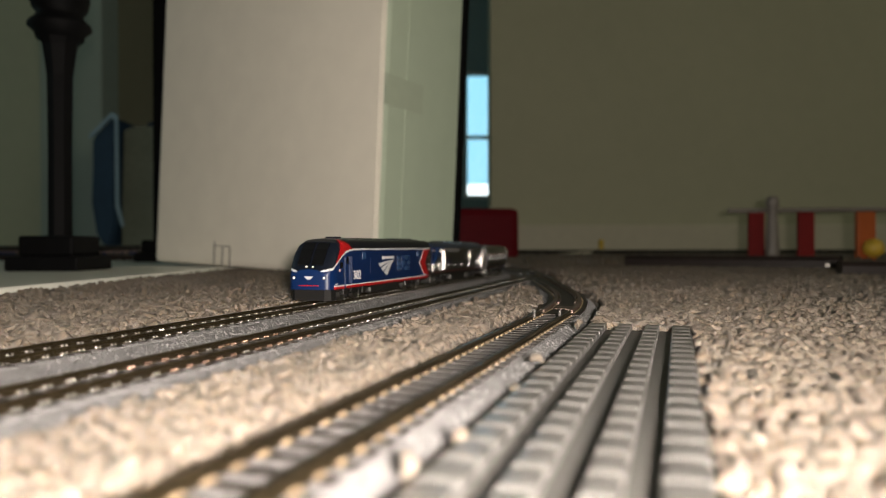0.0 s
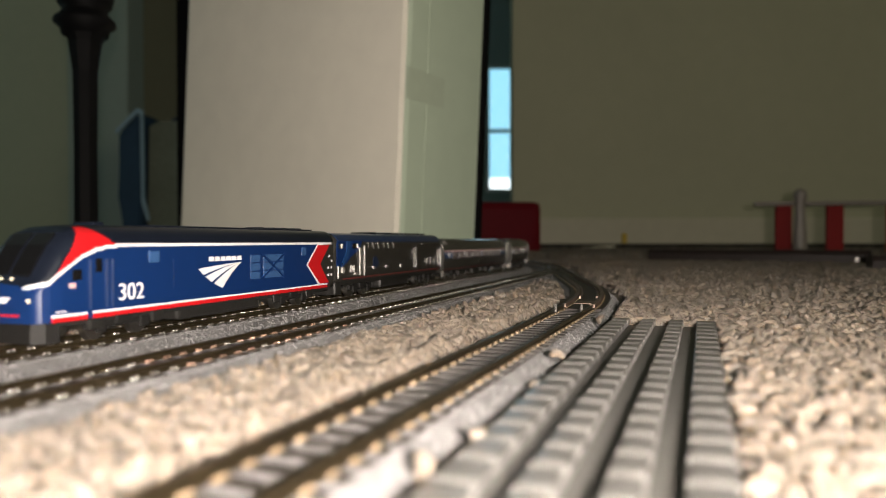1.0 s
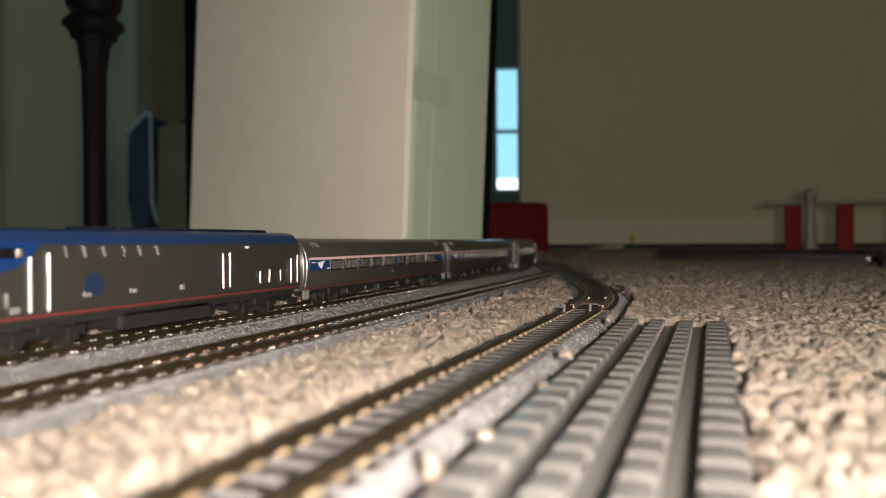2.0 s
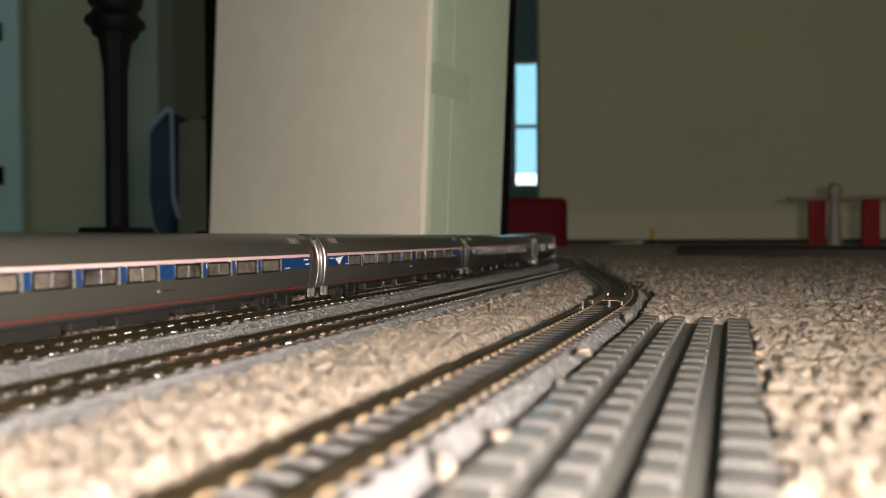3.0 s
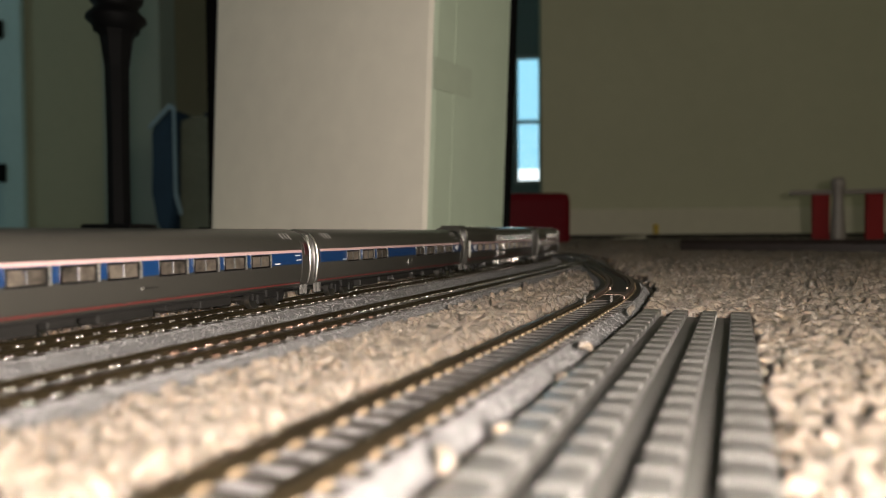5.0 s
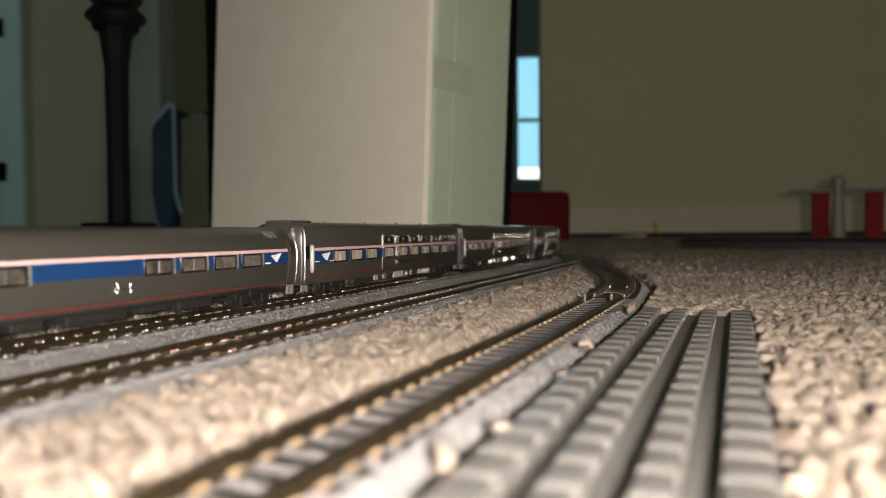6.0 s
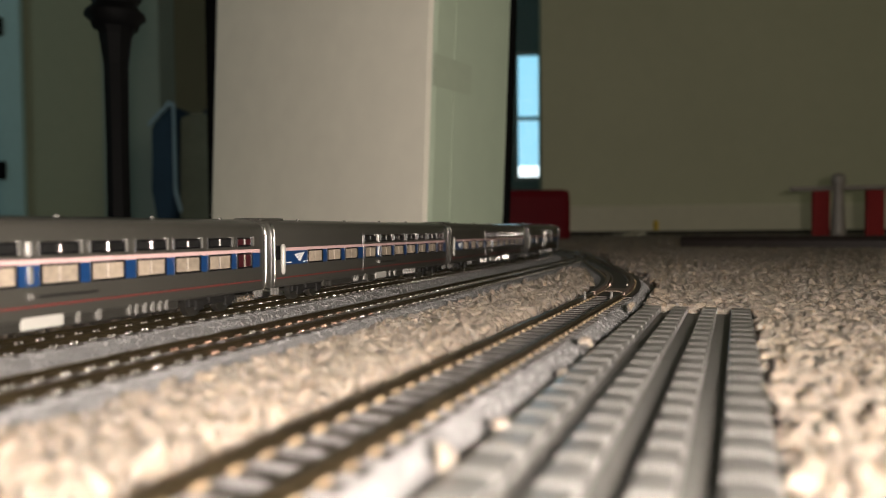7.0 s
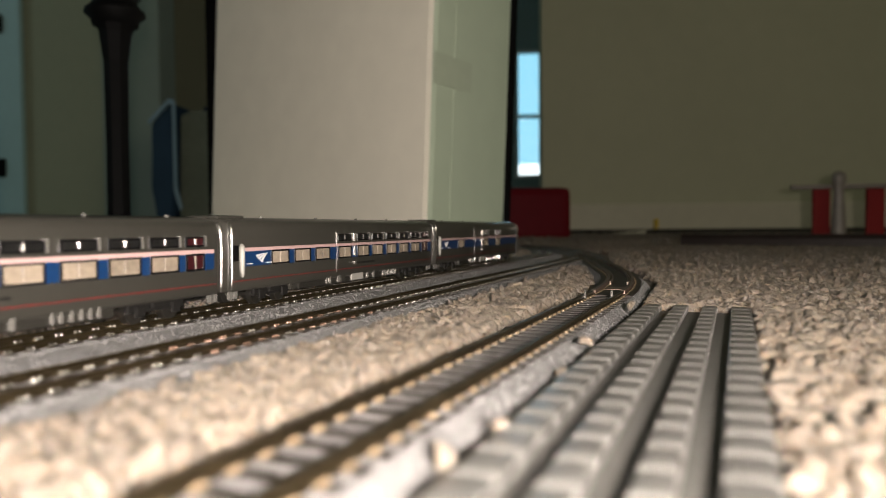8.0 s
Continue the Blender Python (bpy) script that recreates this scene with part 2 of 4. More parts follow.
def sleeper_mesh(name, fixing):
    bm = bmesh.new()
    cuboid(bm, -0.0080, 0.0080, -0.00095, 0.00095, -0.0014, 0.00036)
    for sgn, k, dy in [(a, b, c) for a in (-1, 1) for b in (-1, 1) for c in (-0.00058, 0.00058)]:
        c = sgn * 0.00485 + k * 0.00118
        got = bmesh.ops.create_icosphere(bm, subdivisions=1, radius=1.0, matrix=Matrix.Translation((c, dy, 0.00048)) @ Matrix.Diagonal((0.00048, 0.00042, 0.00046, 1)))
        for f in {f for v in got["verts"] for f in v.link_faces}:
            f.material_index, f.smooth = 1, True
    me = bpy.data.meshes.new(name)
    bmesh.ops.recalc_face_normals(bm, faces=bm.faces)
    bm.to_mesh(me)
    bm.free()
    me.materials.append(M_SLEEPER)
    me.materials.append(fixing)
    return me


SLEEPER = sleeper_mesh("sleeper", M_PLATE)
SLEEPER_WORN = sleeper_mesh("sleeper_worn", M_COPPER)
SLEEPER_BRASS = sleeper_mesh("sleeper_brass", M_BRASS)


OCTA = np.array([(1, 0, 0), (0, 1, 0), (-1, 0, 0), (0, -1, 0), (0, 0, 1), (0, 0, -0.4)], float)
OCTA_F = np.array([(0, 1, 4), (1, 2, 4), (2, 3, 4), (3, 0, 4), (1, 0, 5), (2, 1, 5), (3, 2, 5), (0, 3, 5)])


def soup(name, vs, fs, material, smooth=True):
    """One mesh from plain arrays of corners and triangles."""
    me = bpy.data.meshes.new(name)
    me.vertices.add(len(vs))
    me.vertices.foreach_set("co", vs.astype(np.float32).ravel())
    me.loops.add(fs.size)
    me.loops.foreach_set("vertex_index", fs.astype(np.int32).ravel())
    me.polygons.add(len(fs))
    me.polygons.foreach_set("loop_start", np.arange(0, fs.size, 3, dtype=np.int32))
    me.polygons.foreach_set("use_smooth", np.full(len(fs), smooth))
    me.update(calc_edges=True)
    me.materials.append(material)
    return new(name, me)


def grains(plan, shoulders, parent):
    """Fine stones on the shoulders and between the sleepers, where the line runs near."""
    rng = np.random.RandomState(11)
    l, rt = shoulders
    n = int(0.62 * (l + rt) / 0.00125 ** 2)
    s = rng.uniform(-0.20, 0.42, n)
    o = rng.uniform(-l, rt, n)
    edge = np.where(o > 0, (o - 0.0080) / (rt - 0.0080), (-o - 0.0080) / (l - 0.0080))
    z = 0.0051 - 0.0035 * np.clip(edge, 0, 1)
    z[np.abs(o) < 0.0085] += 0.00005
    spots = np.array([plan.side(a, b, c) for a, b, c in zip(s, o, z)])
    size = rng.uniform(0.00028, 0.00056, (n, 1, 1))
    turn = rng.uniform(0, 6.28, (n, 1))
    x, y = OCTA[:, 0] * np.cos(turn) - OCTA[:, 1] * np.sin(turn), OCTA[:, 0] * np.sin(turn) + OCTA[:, 1] * np.cos(turn)
    shape = np.stack([x * rng.uniform(0.8, 1.3, (n, 1)), y, OCTA[:, 2] * rng.uniform(0.5, 1.0, (n, 1))], 2) * size
    vs = (shape + spots[:, None, :]).reshape(-1, 3)
    fs = (OCTA_F[None] + (np.arange(n) * 6)[:, None, None]).reshape(-1, 3)
    ob = soup("ballast_gravel", vs, fs, M_GRAIN, False)
    ob.parent = parent
    tagged(ob, kind="stuff")


def track(plan, s0, s1, near, label, shoulders, worn=(9, 9), plain=SLEEPER):
    t = thing("model_railway_track", label, "model track", "tracks on the carpet")
    line = steps(plan, s0, s1, 0.012)
    l, rt = shoulders
    prof = [(-l - 0.0006, -0.001), (-l, 0.0016), (-0.0086, 0.0049), (-0.0082, 0.0053), (0.0082, 0.0053), (0.0086, 0.0049), (rt, 0.0016), (rt + 0.0006, -0.001)]
    bm = bmesh.new()
    loft(bm, [[plan.side(s, o, z) for o, z in prof] for s in line])
    part("roadbed", bm, M_BALLAST, t, "grey moulded ballast")
    for sgn in (-1, 1):
        c = sgn * 0.00485
        bm = bmesh.new()
        shape = [(-0.0008, 0.0054), (-0.0008, 0.0060), (-0.00025, 0.0061), (-0.00025, 0.0064), (-0.00045, 0.0065), (-0.00045, 0.00695), (-0.0003, RAIL), (0.0003, RAIL), (0.00045, 0.00695), (0.00045, 0.0065), (0.00025, 0.0064), (0.00025, 0.0061), (0.0008, 0.0060), (0.0008, 0.0054)]
        loft(bm, [[plan.side(s, c + o, z) for o, z in shape] for s in line])
        part("rail", bm, M_RAILSIDE, t, "brown weathered metal rail")
    grains(plan, shoulders, t)
    pitch = 0.0048
    far = []
    n0, n1 = math.ceil(s0 / pitch), math.floor(s1 / pitch)
    for i in range(n0, n1):
        s = i * pitch
        x, y, a = plan.at(s)
        m = pose(x, y, 0.0052, 0, 0, -math.degrees(a))
        me = SLEEPER_WORN if worn[0] < s < worn[1] and i % 7 else plain
        if near[0] <= s <= near[1]:
            ob = new("sleeper", me)
            ob.parent = t
            ob.matrix_basis = m
        else:
            far.append(m)
    src_v = [v.co.copy() for v in SLEEPER.vertices]
    src_f = [tuple(p.vertices) for p in SLEEPER.polygons]
    vs, fs = [], []
    for m in far:
        k = len(vs)
        vs += [m @ v for v in src_v]
        fs += [tuple(i + k for i in f) for f in src_f]
    me = bpy.data.meshes.new("sleepers_beyond")
    me.from_pydata(vs, [], fs)
    me.materials.append(M_SLEEPER)
    me.materials.append(M_PLATE)
    me.polygons.foreach_set("material_index", [p.material_index for p in SLEEPER.polygons] * len(far))
    ob = new("sleepers_beyond", me)
    ob.parent = t
    tagged(ob, kind="stuff")
    return t


track(PLAN_A, -1.5, 2.1, (-0.22, 0.55), "brown sleepered model track with grey ballast under the train", (0.0130, 0.0183))
track(PLAN_B, -1.4, 2.0, (-0.22, 0.55), "empty model track with worn coppery rail fixings", (0.0183, 0.0185), (-0.06, 0.005))
siding = track(PLAN_C, -0.6, 0.46, (-0.19, 0.44), "model siding track on grey ballast curving into the double line", (0.0125, 0.0138), plain=SLEEPER_BRASS)


def turnout(t):
    """The siding's turnout past the rail joint: dark deck, guard rails, copper plate and joint pins."""
    line = steps(PLAN_C, 0.088, 0.42, 0.012)
    bm = bmesh.new()
    loft(bm, [[PLAN_C.side(s, o, z) for o, z in ((-0.0082, 0.0050), (-0.0082, 0.00585), (0.0082, 0.00585), (0.0082, 0.0050))] for s in line])
    part("turnout_deck", bm, M_BROWNBED, t, "dark brown turnout deck")
    for o in (-0.0032, 0.0032):
        bm = bmesh.new()
        loft(bm, [[PLAN_C.side(s, o + dx, z) for dx, z in ((-0.0003, 0.0050), (-0.0003, 0.0069), (0.0003, 0.0069), (0.0003, 0.0050))] for s in steps(PLAN_C, 0.13, 0.30, 0.012)])
        part("guard_rail", bm, M_COPPERRAIL, t)
    for o in (-0.00485, 0.00485):
        bm = bmesh.new()
        loft(bm, [[PLAN_C.side(s, o + dx, z) for dx, z in ((-0.0008, 0.0055), (-0.0007, 0.0071), (0.0007, 0.0071), (0.0008, 0.0055))] for s in steps(PLAN_C, 0.092, 0.22, 0.006)])
        part("closure_rail", bm, M_COPPERRAIL, t, "dull copper closure rail")
    bm = bmesh.new()
    loft(bm, [[PLAN_C.side(s, o, z) for o, z in ((-0.0040, 0.0050), (-0.0034, 0.0060), (0.0034, 0.0060), (0.0040, 0.0050))] for s in (0.108, 0.114, 0.120)])
    part("copper_plate", bm, M_COPPERRAIL, t, "worn copper plate")
    for o in (-0.0041, 0.0041):
        x, y, z = PLAN_C.side(0.074, o, 0.005)
        bm = bmesh.new()
        turned(bm, [(0.0004, z), (0.0004, z + 0.0034), (0.0002, z + 0.0037)], 8, x, y)
        part("joint_pin", bm, M_BRIGHT, t, "bright metal joint pin")


turnout(siding)


# ---------------------------------------------------------------- setting
def slab(name, x0, x1, y0, y1, z0, z1, material, label, category, bevel=0.0):
    return tagged(part(name, block(x0, x1, y0, y1, z0, z1, bevel=bevel), material), label, category, kind="structure")


slab("floor", -0.212, 4.0, -3.0, 1.72, -0.10, 0.003, M_BACK, "beige looped pile carpet floor", "floor")
slab("floor_hall", -4.0, -0.2125, -3.0, 0.985, -0.10, 0.0095, M_LEDGE, "white painted hall floor edge beside the carpet", "floor", 0.0015)
slab("floor_passage", -4.0, -0.2125, 0.9855, 1.15, -0.10, 0.0, M_BACK, "strip of beige carpet under the curving tracks", "floor")
slab("floor_hall_far", -4.0, -0.2125, 1.1505, 6.2, -0.10, 0.0095, M_LEDGE, "white painted hall floor", "floor", 0.0015)
slab("floor_far", -0.21, 4.0, 1.725, 6.2, -0.10, 0.0, M_BACK, "carpet of the far room", "floor")
slab("wall_east", 0.118, 4.1, 1.72, 1.84, 0.0, 2.5, M_WALL, "plain olive beige painted wall", "wall")
slab("baseboard", 0.122, 4.0, 1.705, 1.7195, 0.0, 0.083, M_SKIRTING, "cream painted baseboard along the beige wall", "baseboard", 0.004)
slab("wall_right", 4.0, 4.1, -3.1, 1.72, 0.0, 2.5, M_WALL, "plain beige wall", "wall")
slab("wall_behind", -4.1, 4.1, -3.1, -3.0, 0.0, 2.5, M_WALL, "plain beige wall", "wall")
slab("wall_left", -4.1, -4.0, -3.0, 6.3, 0.0, 2.5, M_HALL, "plain grey green wall", "wall")
slab("wall_far_right", 1.6, 1.7, 1.84, 6.3, 0.0, 2.5, M_HALL, "plain grey wall of the far room", "wall")
slab("ceiling", -4.1, 4.1, -3.1, 6.4, 2.5, 2.6, M_CEIL, "white ceiling", "ceiling")
slab("wall_hall", -1.895, -1.50, 2.62, 2.74, 0.0, 2.5, M_WALL, "dim olive hall wall", "wall")
slab("trim", -1.4995, -1.27, 2.605, 2.74, 0.0, 2.5, M_HALL, "pale grey green painted wall end casing", "trim", 0.004)
slab("wall_hall_left", -4.0, -2.75, 2.62, 2.74, 0.0, 2.5, M_HALL, "pale grey green hall wall", "wall")
slab("wall_hall_back", -4.0, -0.30, 3.5, 3.62, 0.0, 2.5, M_WALL, "dim olive wall at the back of the hall", "wall")


def window_wall():
    """The far wall with its window, in pieces round the opening."""
    y0, y1 = 6.0, 6.12
    x0, x1, z0, z1 = 0.175, 1.05, 0.445, 1.53
    for n, (a, b, c, d) in enumerate(((-4.0, x0, 0, 2.5), (x1, 1.6, 0, 2.5), (x0, x1, 0, z0), (x0, x1, z1, 2.5))):
        slab("wall_north_%d" % (n + 1), a, b, y0, y1, c, d, M_HALL, "dim blue grey wall of the far room", "wall")
    w = tagged(new("window_1"), "tall window with pale blue daylit blind", "window", kind="structure")
    bm = bmesh.new()
    for a, b, c, d in ((x0, x0 + 0.035, z0, z1), (x1 - 0.035, x1, z0, z1), (x0 + 0.035, x1 - 0.035, z0, z0 + 0.03), (x0 + 0.035, x1 - 0.035, z1 - 0.03, z1), (x0 + 0.035, x1 - 0.035, 0.955, 0.985)):
        cuboid(bm, a, b, y0 + 0.005, y0 + 0.05, c, d)
    part("window_frame", bm, M_TRIM, w)
    n = 34
    for i in range(n):
        z = z0 + 0.125 + (z1 - 0.15 - z0) * i / n
        bm = bmesh.new()
        cuboid(bm, x0 + 0.03, x1 - 0.03, y0 + 0.055, y0 + 0.06, z, z + 0.026)
        part("slat", bm, M_BLIND, w)
    part("pane", block(x0 + 0.03, x1 - 0.03, y0 + 0.075, y0 + 0.08, z0 + 0.02, z1 - 0.02), M_BLINDHOT, w)


window_wall()


def hall_door():
    d = tagged(new("door_1"), "white panelled hall door ajar with dark hinges", "door", kind="structure")
    bm = bmesh.new()
    cuboid(bm, -1.905, -1.818, 2.595, 2.6195, 0.0095, 2.1, bevel=0.004)
    cuboid(bm, -2.84, -2.75, 2.595, 2.6195, 0.0095, 2.1, bevel=0.004)
    part("door_frame", bm, M_DOOR, d)
    bm = bmesh.new()
    cuboid(bm, -2.745, -1.912, 2.64, 2.68, 0.02, 2.05, bevel=0.002)
    leaf = part("door_leaf", bm, M_DOOR, d)
    for z in (0.275, 0.83, 1.8):
        bm = bmesh.new()
        cuboid(bm, -1.926, -1.888, 2.585, 2.638, z - 0.035, z + 0.035, bevel=0.003)
        part("hinge", bm, M_IRON, leaf, "dark metal hinge")


hall_door()


# ---------------------------------------------------------------- carpet pile
def inside_track(x, y):
    hit = np.zeros(x.shape, bool)
    for plan, l, w, s0, s1 in ((PLAN_A, 0.0138, 0.019, -1.4, 1.6), (PLAN_B, 0.019, 0.0192, -1.4, 1.5), (PLAN_C, 0.0132, 0.0152, -0.6, 0.47)):
        for s in steps(plan, s0, s1, 0.006):
            px, py, a = plan.at(s)
            dx, dy = x - px, y - py
            along = dx * math.sin(a) + dy * math.cos(a)
            across = dx * math.cos(a) - dy * math.sin(a)
            hit |= (np.abs(along) < 0.005) & (across > -l) & (across < w)
    return hit


TRAY_HEAD = 18.5
PAD_PITCH = 0.0075
TRAY_FAR = (0.0580, 0.2050)


def inside_tray(x, y):
    a = radians(TRAY_HEAD)
    dx, dy = x - TRAY_FAR[0], y - TRAY_FAR[1]
    along, across = dx * math.sin(a) + dy * math.cos(a), dx * math.cos(a) - dy * math.sin(a)
    return (along < 0.001) & (along > -0.3) & (np.abs(across) < 0.0155)


def tuft_shapes(rings, sides, count, seed):
    """Short bent lengths of plied yarn: an arched tube with soft ends and lumps, about one unit in half length."""
    rng = np.random.RandomState(seed)
    out = []
    for _ in range(count):
        bend, rise, fat = rng.uniform(-0.7, 0.7), rng.uniform(-0.4, 0.4), rng.uniform(0.50, 0.68)
        ply = rng.uniform(0, 6.28)
        vs = []
        for i in range(rings):
            u = -1 + 2 * i / (rings - 1)
            r = fat * math.sqrt(max(0.12, 1 - abs(u) ** 2.6)) * (1 + 0.10 * math.sin(5 * u + 2 * ply))
            for j in range(sides):
                a = 2 * math.pi * j / sides
                k = r * (1 + 0.20 * math.cos(2 * a + 4.0 * u + ply)) * rng.uniform(0.92, 1.08)
                vs.append((u, bend * (u * u - 0.5) * 0.7 + k * math.cos(a), 0.5 + 0.32 * (1 - u * u) + rise * u * 0.5 + k * math.sin(a)))
        vs += [(-1.08, bend * 0.35, 0.5 - rise * 0.5), (1.08, bend * 0.35, 0.5 + rise * 0.5)]
        fs = []
        for i in range(rings - 1):
            for j in range(sides):
                p, q = i * sides + j, i * sides + (j + 1) % sides
                fs += [(p, p + sides, q), (q, p + sides, q + sides)]
        n, last = rings * sides, (rings - 1) * sides
        for j in range(sides):
            q = (j + 1) % sides
            fs += [(n, j, q), (n + 1, last + q, last + j)]
        v = np.array(vs)
        v[:, 2] -= 0.5
        out.append((v, np.array(fs)))
    return out


def pile(name, x, y, shapes, size, height, seed):
    """Tufts of yarn on a set of places, as one mesh."""
    rng = np.random.RandomState(seed)
    n = len(x)
    pick = rng.randint(0, len(shapes), n)
    all_v, all_f, k = [], [], 0
    for g, (v, f) in enumerate(shapes):
        idx = np.where(pick == g)[0]
        m = len(idx)
        if not m:
            continue
        w = size * rng.uniform(0.75, 1.25, (m, 1))
        a, tilt = rng.uniform(0, 6.28, (m, 1)), rng.normal(0, 0.95, (m, 1))
        base = height * rng.uniform(0.60, 0.93, (m, 1))
        vx, vy, vz = v[:, 0] * w, v[:, 1] * w, v[:, 2] * w
        vx, vz = vx * np.cos(tilt) - vz * np.sin(tilt), vx * np.sin(tilt) + vz * np.cos(tilt) + base
        px = vx * np.cos(a) - vy * np.sin(a) + x[idx, None]
        py = vx * np.sin(a) + vy * np.cos(a) + y[idx, None]
        all_v.append(np.stack([px, py, vz], 2).reshape(-1, 3))
        all_f.append((f[None] + (k + np.arange(m) * len(v))[:, None, None]).reshape(-1, 3))
        k += m * len(v)
    vs, fs = np.concatenate(all_v), np.concatenate(all_f)
    ob = soup(name, vs, fs, M_TUFT)
    return tagged(ob, "beige twisted carpet yarn tufts on the floor", "carpet pile", kind="stuff")


def places(x0, x1, y0, y1, pitch, keep, seed):
    rng = np.random.RandomState(seed)
    gx, gy = np.meshgrid(np.arange(x0, x1, pitch), np.arange(y0, y1, pitch))
    x = gx.ravel() + rng.uniform(-0.45, 0.45, gx.size) * pitch
    y = gy.ravel() + rng.uniform(-0.45, 0.45, gx.size) * pitch
    ok = keep(x, y)
    x, y = x[ok], y[ok]
    ok = ~(inside_track(x, y) | inside_tray(x, y))
    return x[ok], y[ok]


near_keep = lambda x, y: (np.hypot(x, y) < 0.24) & (np.abs(x) < 0.03 + 0.80 * y)
mid_keep = lambda x, y: (np.hypot(x, y) >= 0.24) & (np.hypot(x, y) < 0.36) & (np.abs(x + 0.03 * y) < 0.05 + 0.76 * y) & (x > -0.211)
far_keep = lambda x, y: (np.hypot(x, y) >= 0.36) & (np.abs(x + 0.03 * y) < 0.05 + 0.76 * y) & (x > -0.211)
pile("carpet_pile_near", *places(-0.21, 0.25, 0.02, 0.31, 0.0018, near_keep, 1), tuft_shapes(5, 6, 10, 2), 0.0019, 0.0056, 3)
pile("carpet_underpile", *places(-0.21, 0.25, 0.02, 0.31, 0.0023, near_keep, 12), tuft_shapes(4, 5, 6, 13), 0.0024, 0.0052, 14)
pile("carpet_pile_mid", *places(-0.21, 0.40, 0.15, 0.43, 0.0017, mid_keep, 4), tuft_shapes(5, 6, 8, 5), 0.00145, 0.0058, 6)
pile("carpet_underpile_mid", *places(-0.21, 0.40, 0.15, 0.43, 0.0032, mid_keep, 15), tuft_shapes(4, 4, 4, 16), 0.0030, 0.0050, 17)
pile("carpet_pile_far", *places(-0.21, 0.75, 0.25, 0.90, 0.0038, far_keep, 24), tuft_shapes(4, 4, 8, 25), 0.0032, 0.0056, 26)
pile("carpet_fluff", np.array([0.0022, 0.0125, 0.0185, 0.0385, -0.0035]), np.array([0.0795, 0.1165, 0.1360, 0.1960, 0.0690]), tuft_shapes(6, 7, 3, 21), 0.0012, 0.0075, 22)
beyond_keep = lambda x, y: (x > -0.211) & (x < 0.05 + 0.70 * y)
pile("carpet_pile_back", *places(-0.21, 1.2, 0.90, 1.70, 0.0090, beyond_keep, 7), tuft_shapes(4, 4, 4, 8), 0.0080, 0.0060, 9)


# ---------------------------------------------------------------- grey tray
def tray():
    t = thing("ribbed_tray", "grey ribbed plastic tray with rows of pale pads beside the siding", "tray", m=pose(TRAY_FAR[0], TRAY_FAR[1], 0, 0, 0, -TRAY_HEAD))
    w, length = 0.0149, 0.26
    low, high = 0.0040, 0.0057
    prof = [(-w, 0.0005), (-w, low)]
    cols = [(-0.0116, 0.0024), (-0.0039, 0.0020), (0.0038, 0.0019), (0.0117, 0.0025)]
    for c, h in cols:
        prof += [(c - h + 0.0002, low), (c - h + 0.0005, high), (c + h - 0.0005, high), (c + h - 0.0002, low)]
    prof += [(w, low), (w, 0.0005)]
    bm = bmesh.new()
    loft(bm, [[(o, y, z) for o, z in prof] for y in (0.0, -length)])
    part("plate", bm, M_TRAY, t)
    me = None
    for c, h in cols:
        k = h / 0.0026
        for i in range(34):
            y = -0.0036 - i * PAD_PITCH
            if me is None:
                bm = bmesh.new()
                ring = lambda a, b, z: [(-a, -b, z), (a, -b, z), (a, b, z), (-a, b, z)]
                loft(bm, [ring(0.0026, 0.0033, -0.0008), ring(0.0026, 0.0032, 0.0004), ring(0.0023, 0.0027, 0.0007), ring(0.0014, 0.0016, 0.0008)])
                ob = part("pad", bm, M_PAD, t)
                me = ob.data
            else:
                ob = new("pad", me)
                ob.parent = t
            ob.matrix_basis = Matrix.Translation((c, y, 0.0053)) @ Matrix.Diagonal((k, 1, 1, 1))


tray()


# ---------------------------------------------------------------- cardboard box and what stands behind the line
def carton():
    lean = 2.4
    a = -33.0
    t = thing("cardboard_box", "tall white cardboard box leaning slightly beside the track", "box", m=pose(-0.055, 0.58, 0.003, 0, 0, 0) @ pose(0, 0, 0, 0, lean, 0) @ pose(0, 0, 0, 0, 0, a))
    w, d, h = 0.302, 0.118, 0.62
    bm = bmesh.new()
    cuboid(bm, -w, 0, 0, d, 0, h, bevel=0.006)
    # faces turned to +x take the cardboard colour with shade in it
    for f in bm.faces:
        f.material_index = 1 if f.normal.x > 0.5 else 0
    body = part("body", bm, [M_BOX, M_BOXSHADE], t)
    part("tape", block(0.0, 0.0008, 0.000, 0.055, 0.145, 0.171), M_TAPE, t, "strip of packing tape")
    part("flap", block(0.0, 0.0005, 0.030, d - 0.003, 0.0, h - 0.01), M_BOXSHADE, t)
    bm = bmesh.new()
    x0 = -0.206
    for x, z0, z1 in ((x0, 0.001, 0.024), (x0 + 0.012, 0.001, 0.019), (x0 + 0.023, 0.001, 0.020)):
        cuboid(bm, x, x + 0.0012, -0.0005, 0.0002, z0, z1)
    cuboid(bm, x0, x0 + 0.024, -0.0005, 0.0002, 0.0195, 0.0204)
    part("printed_mark", bm, M_INK, t, "small grey printed outline")
    part("back_board", block(-w + 0.02, 0.003, d + 0.001, d + 0.006, 0.0, h), M_IRON, t, "black backing board")


carton()


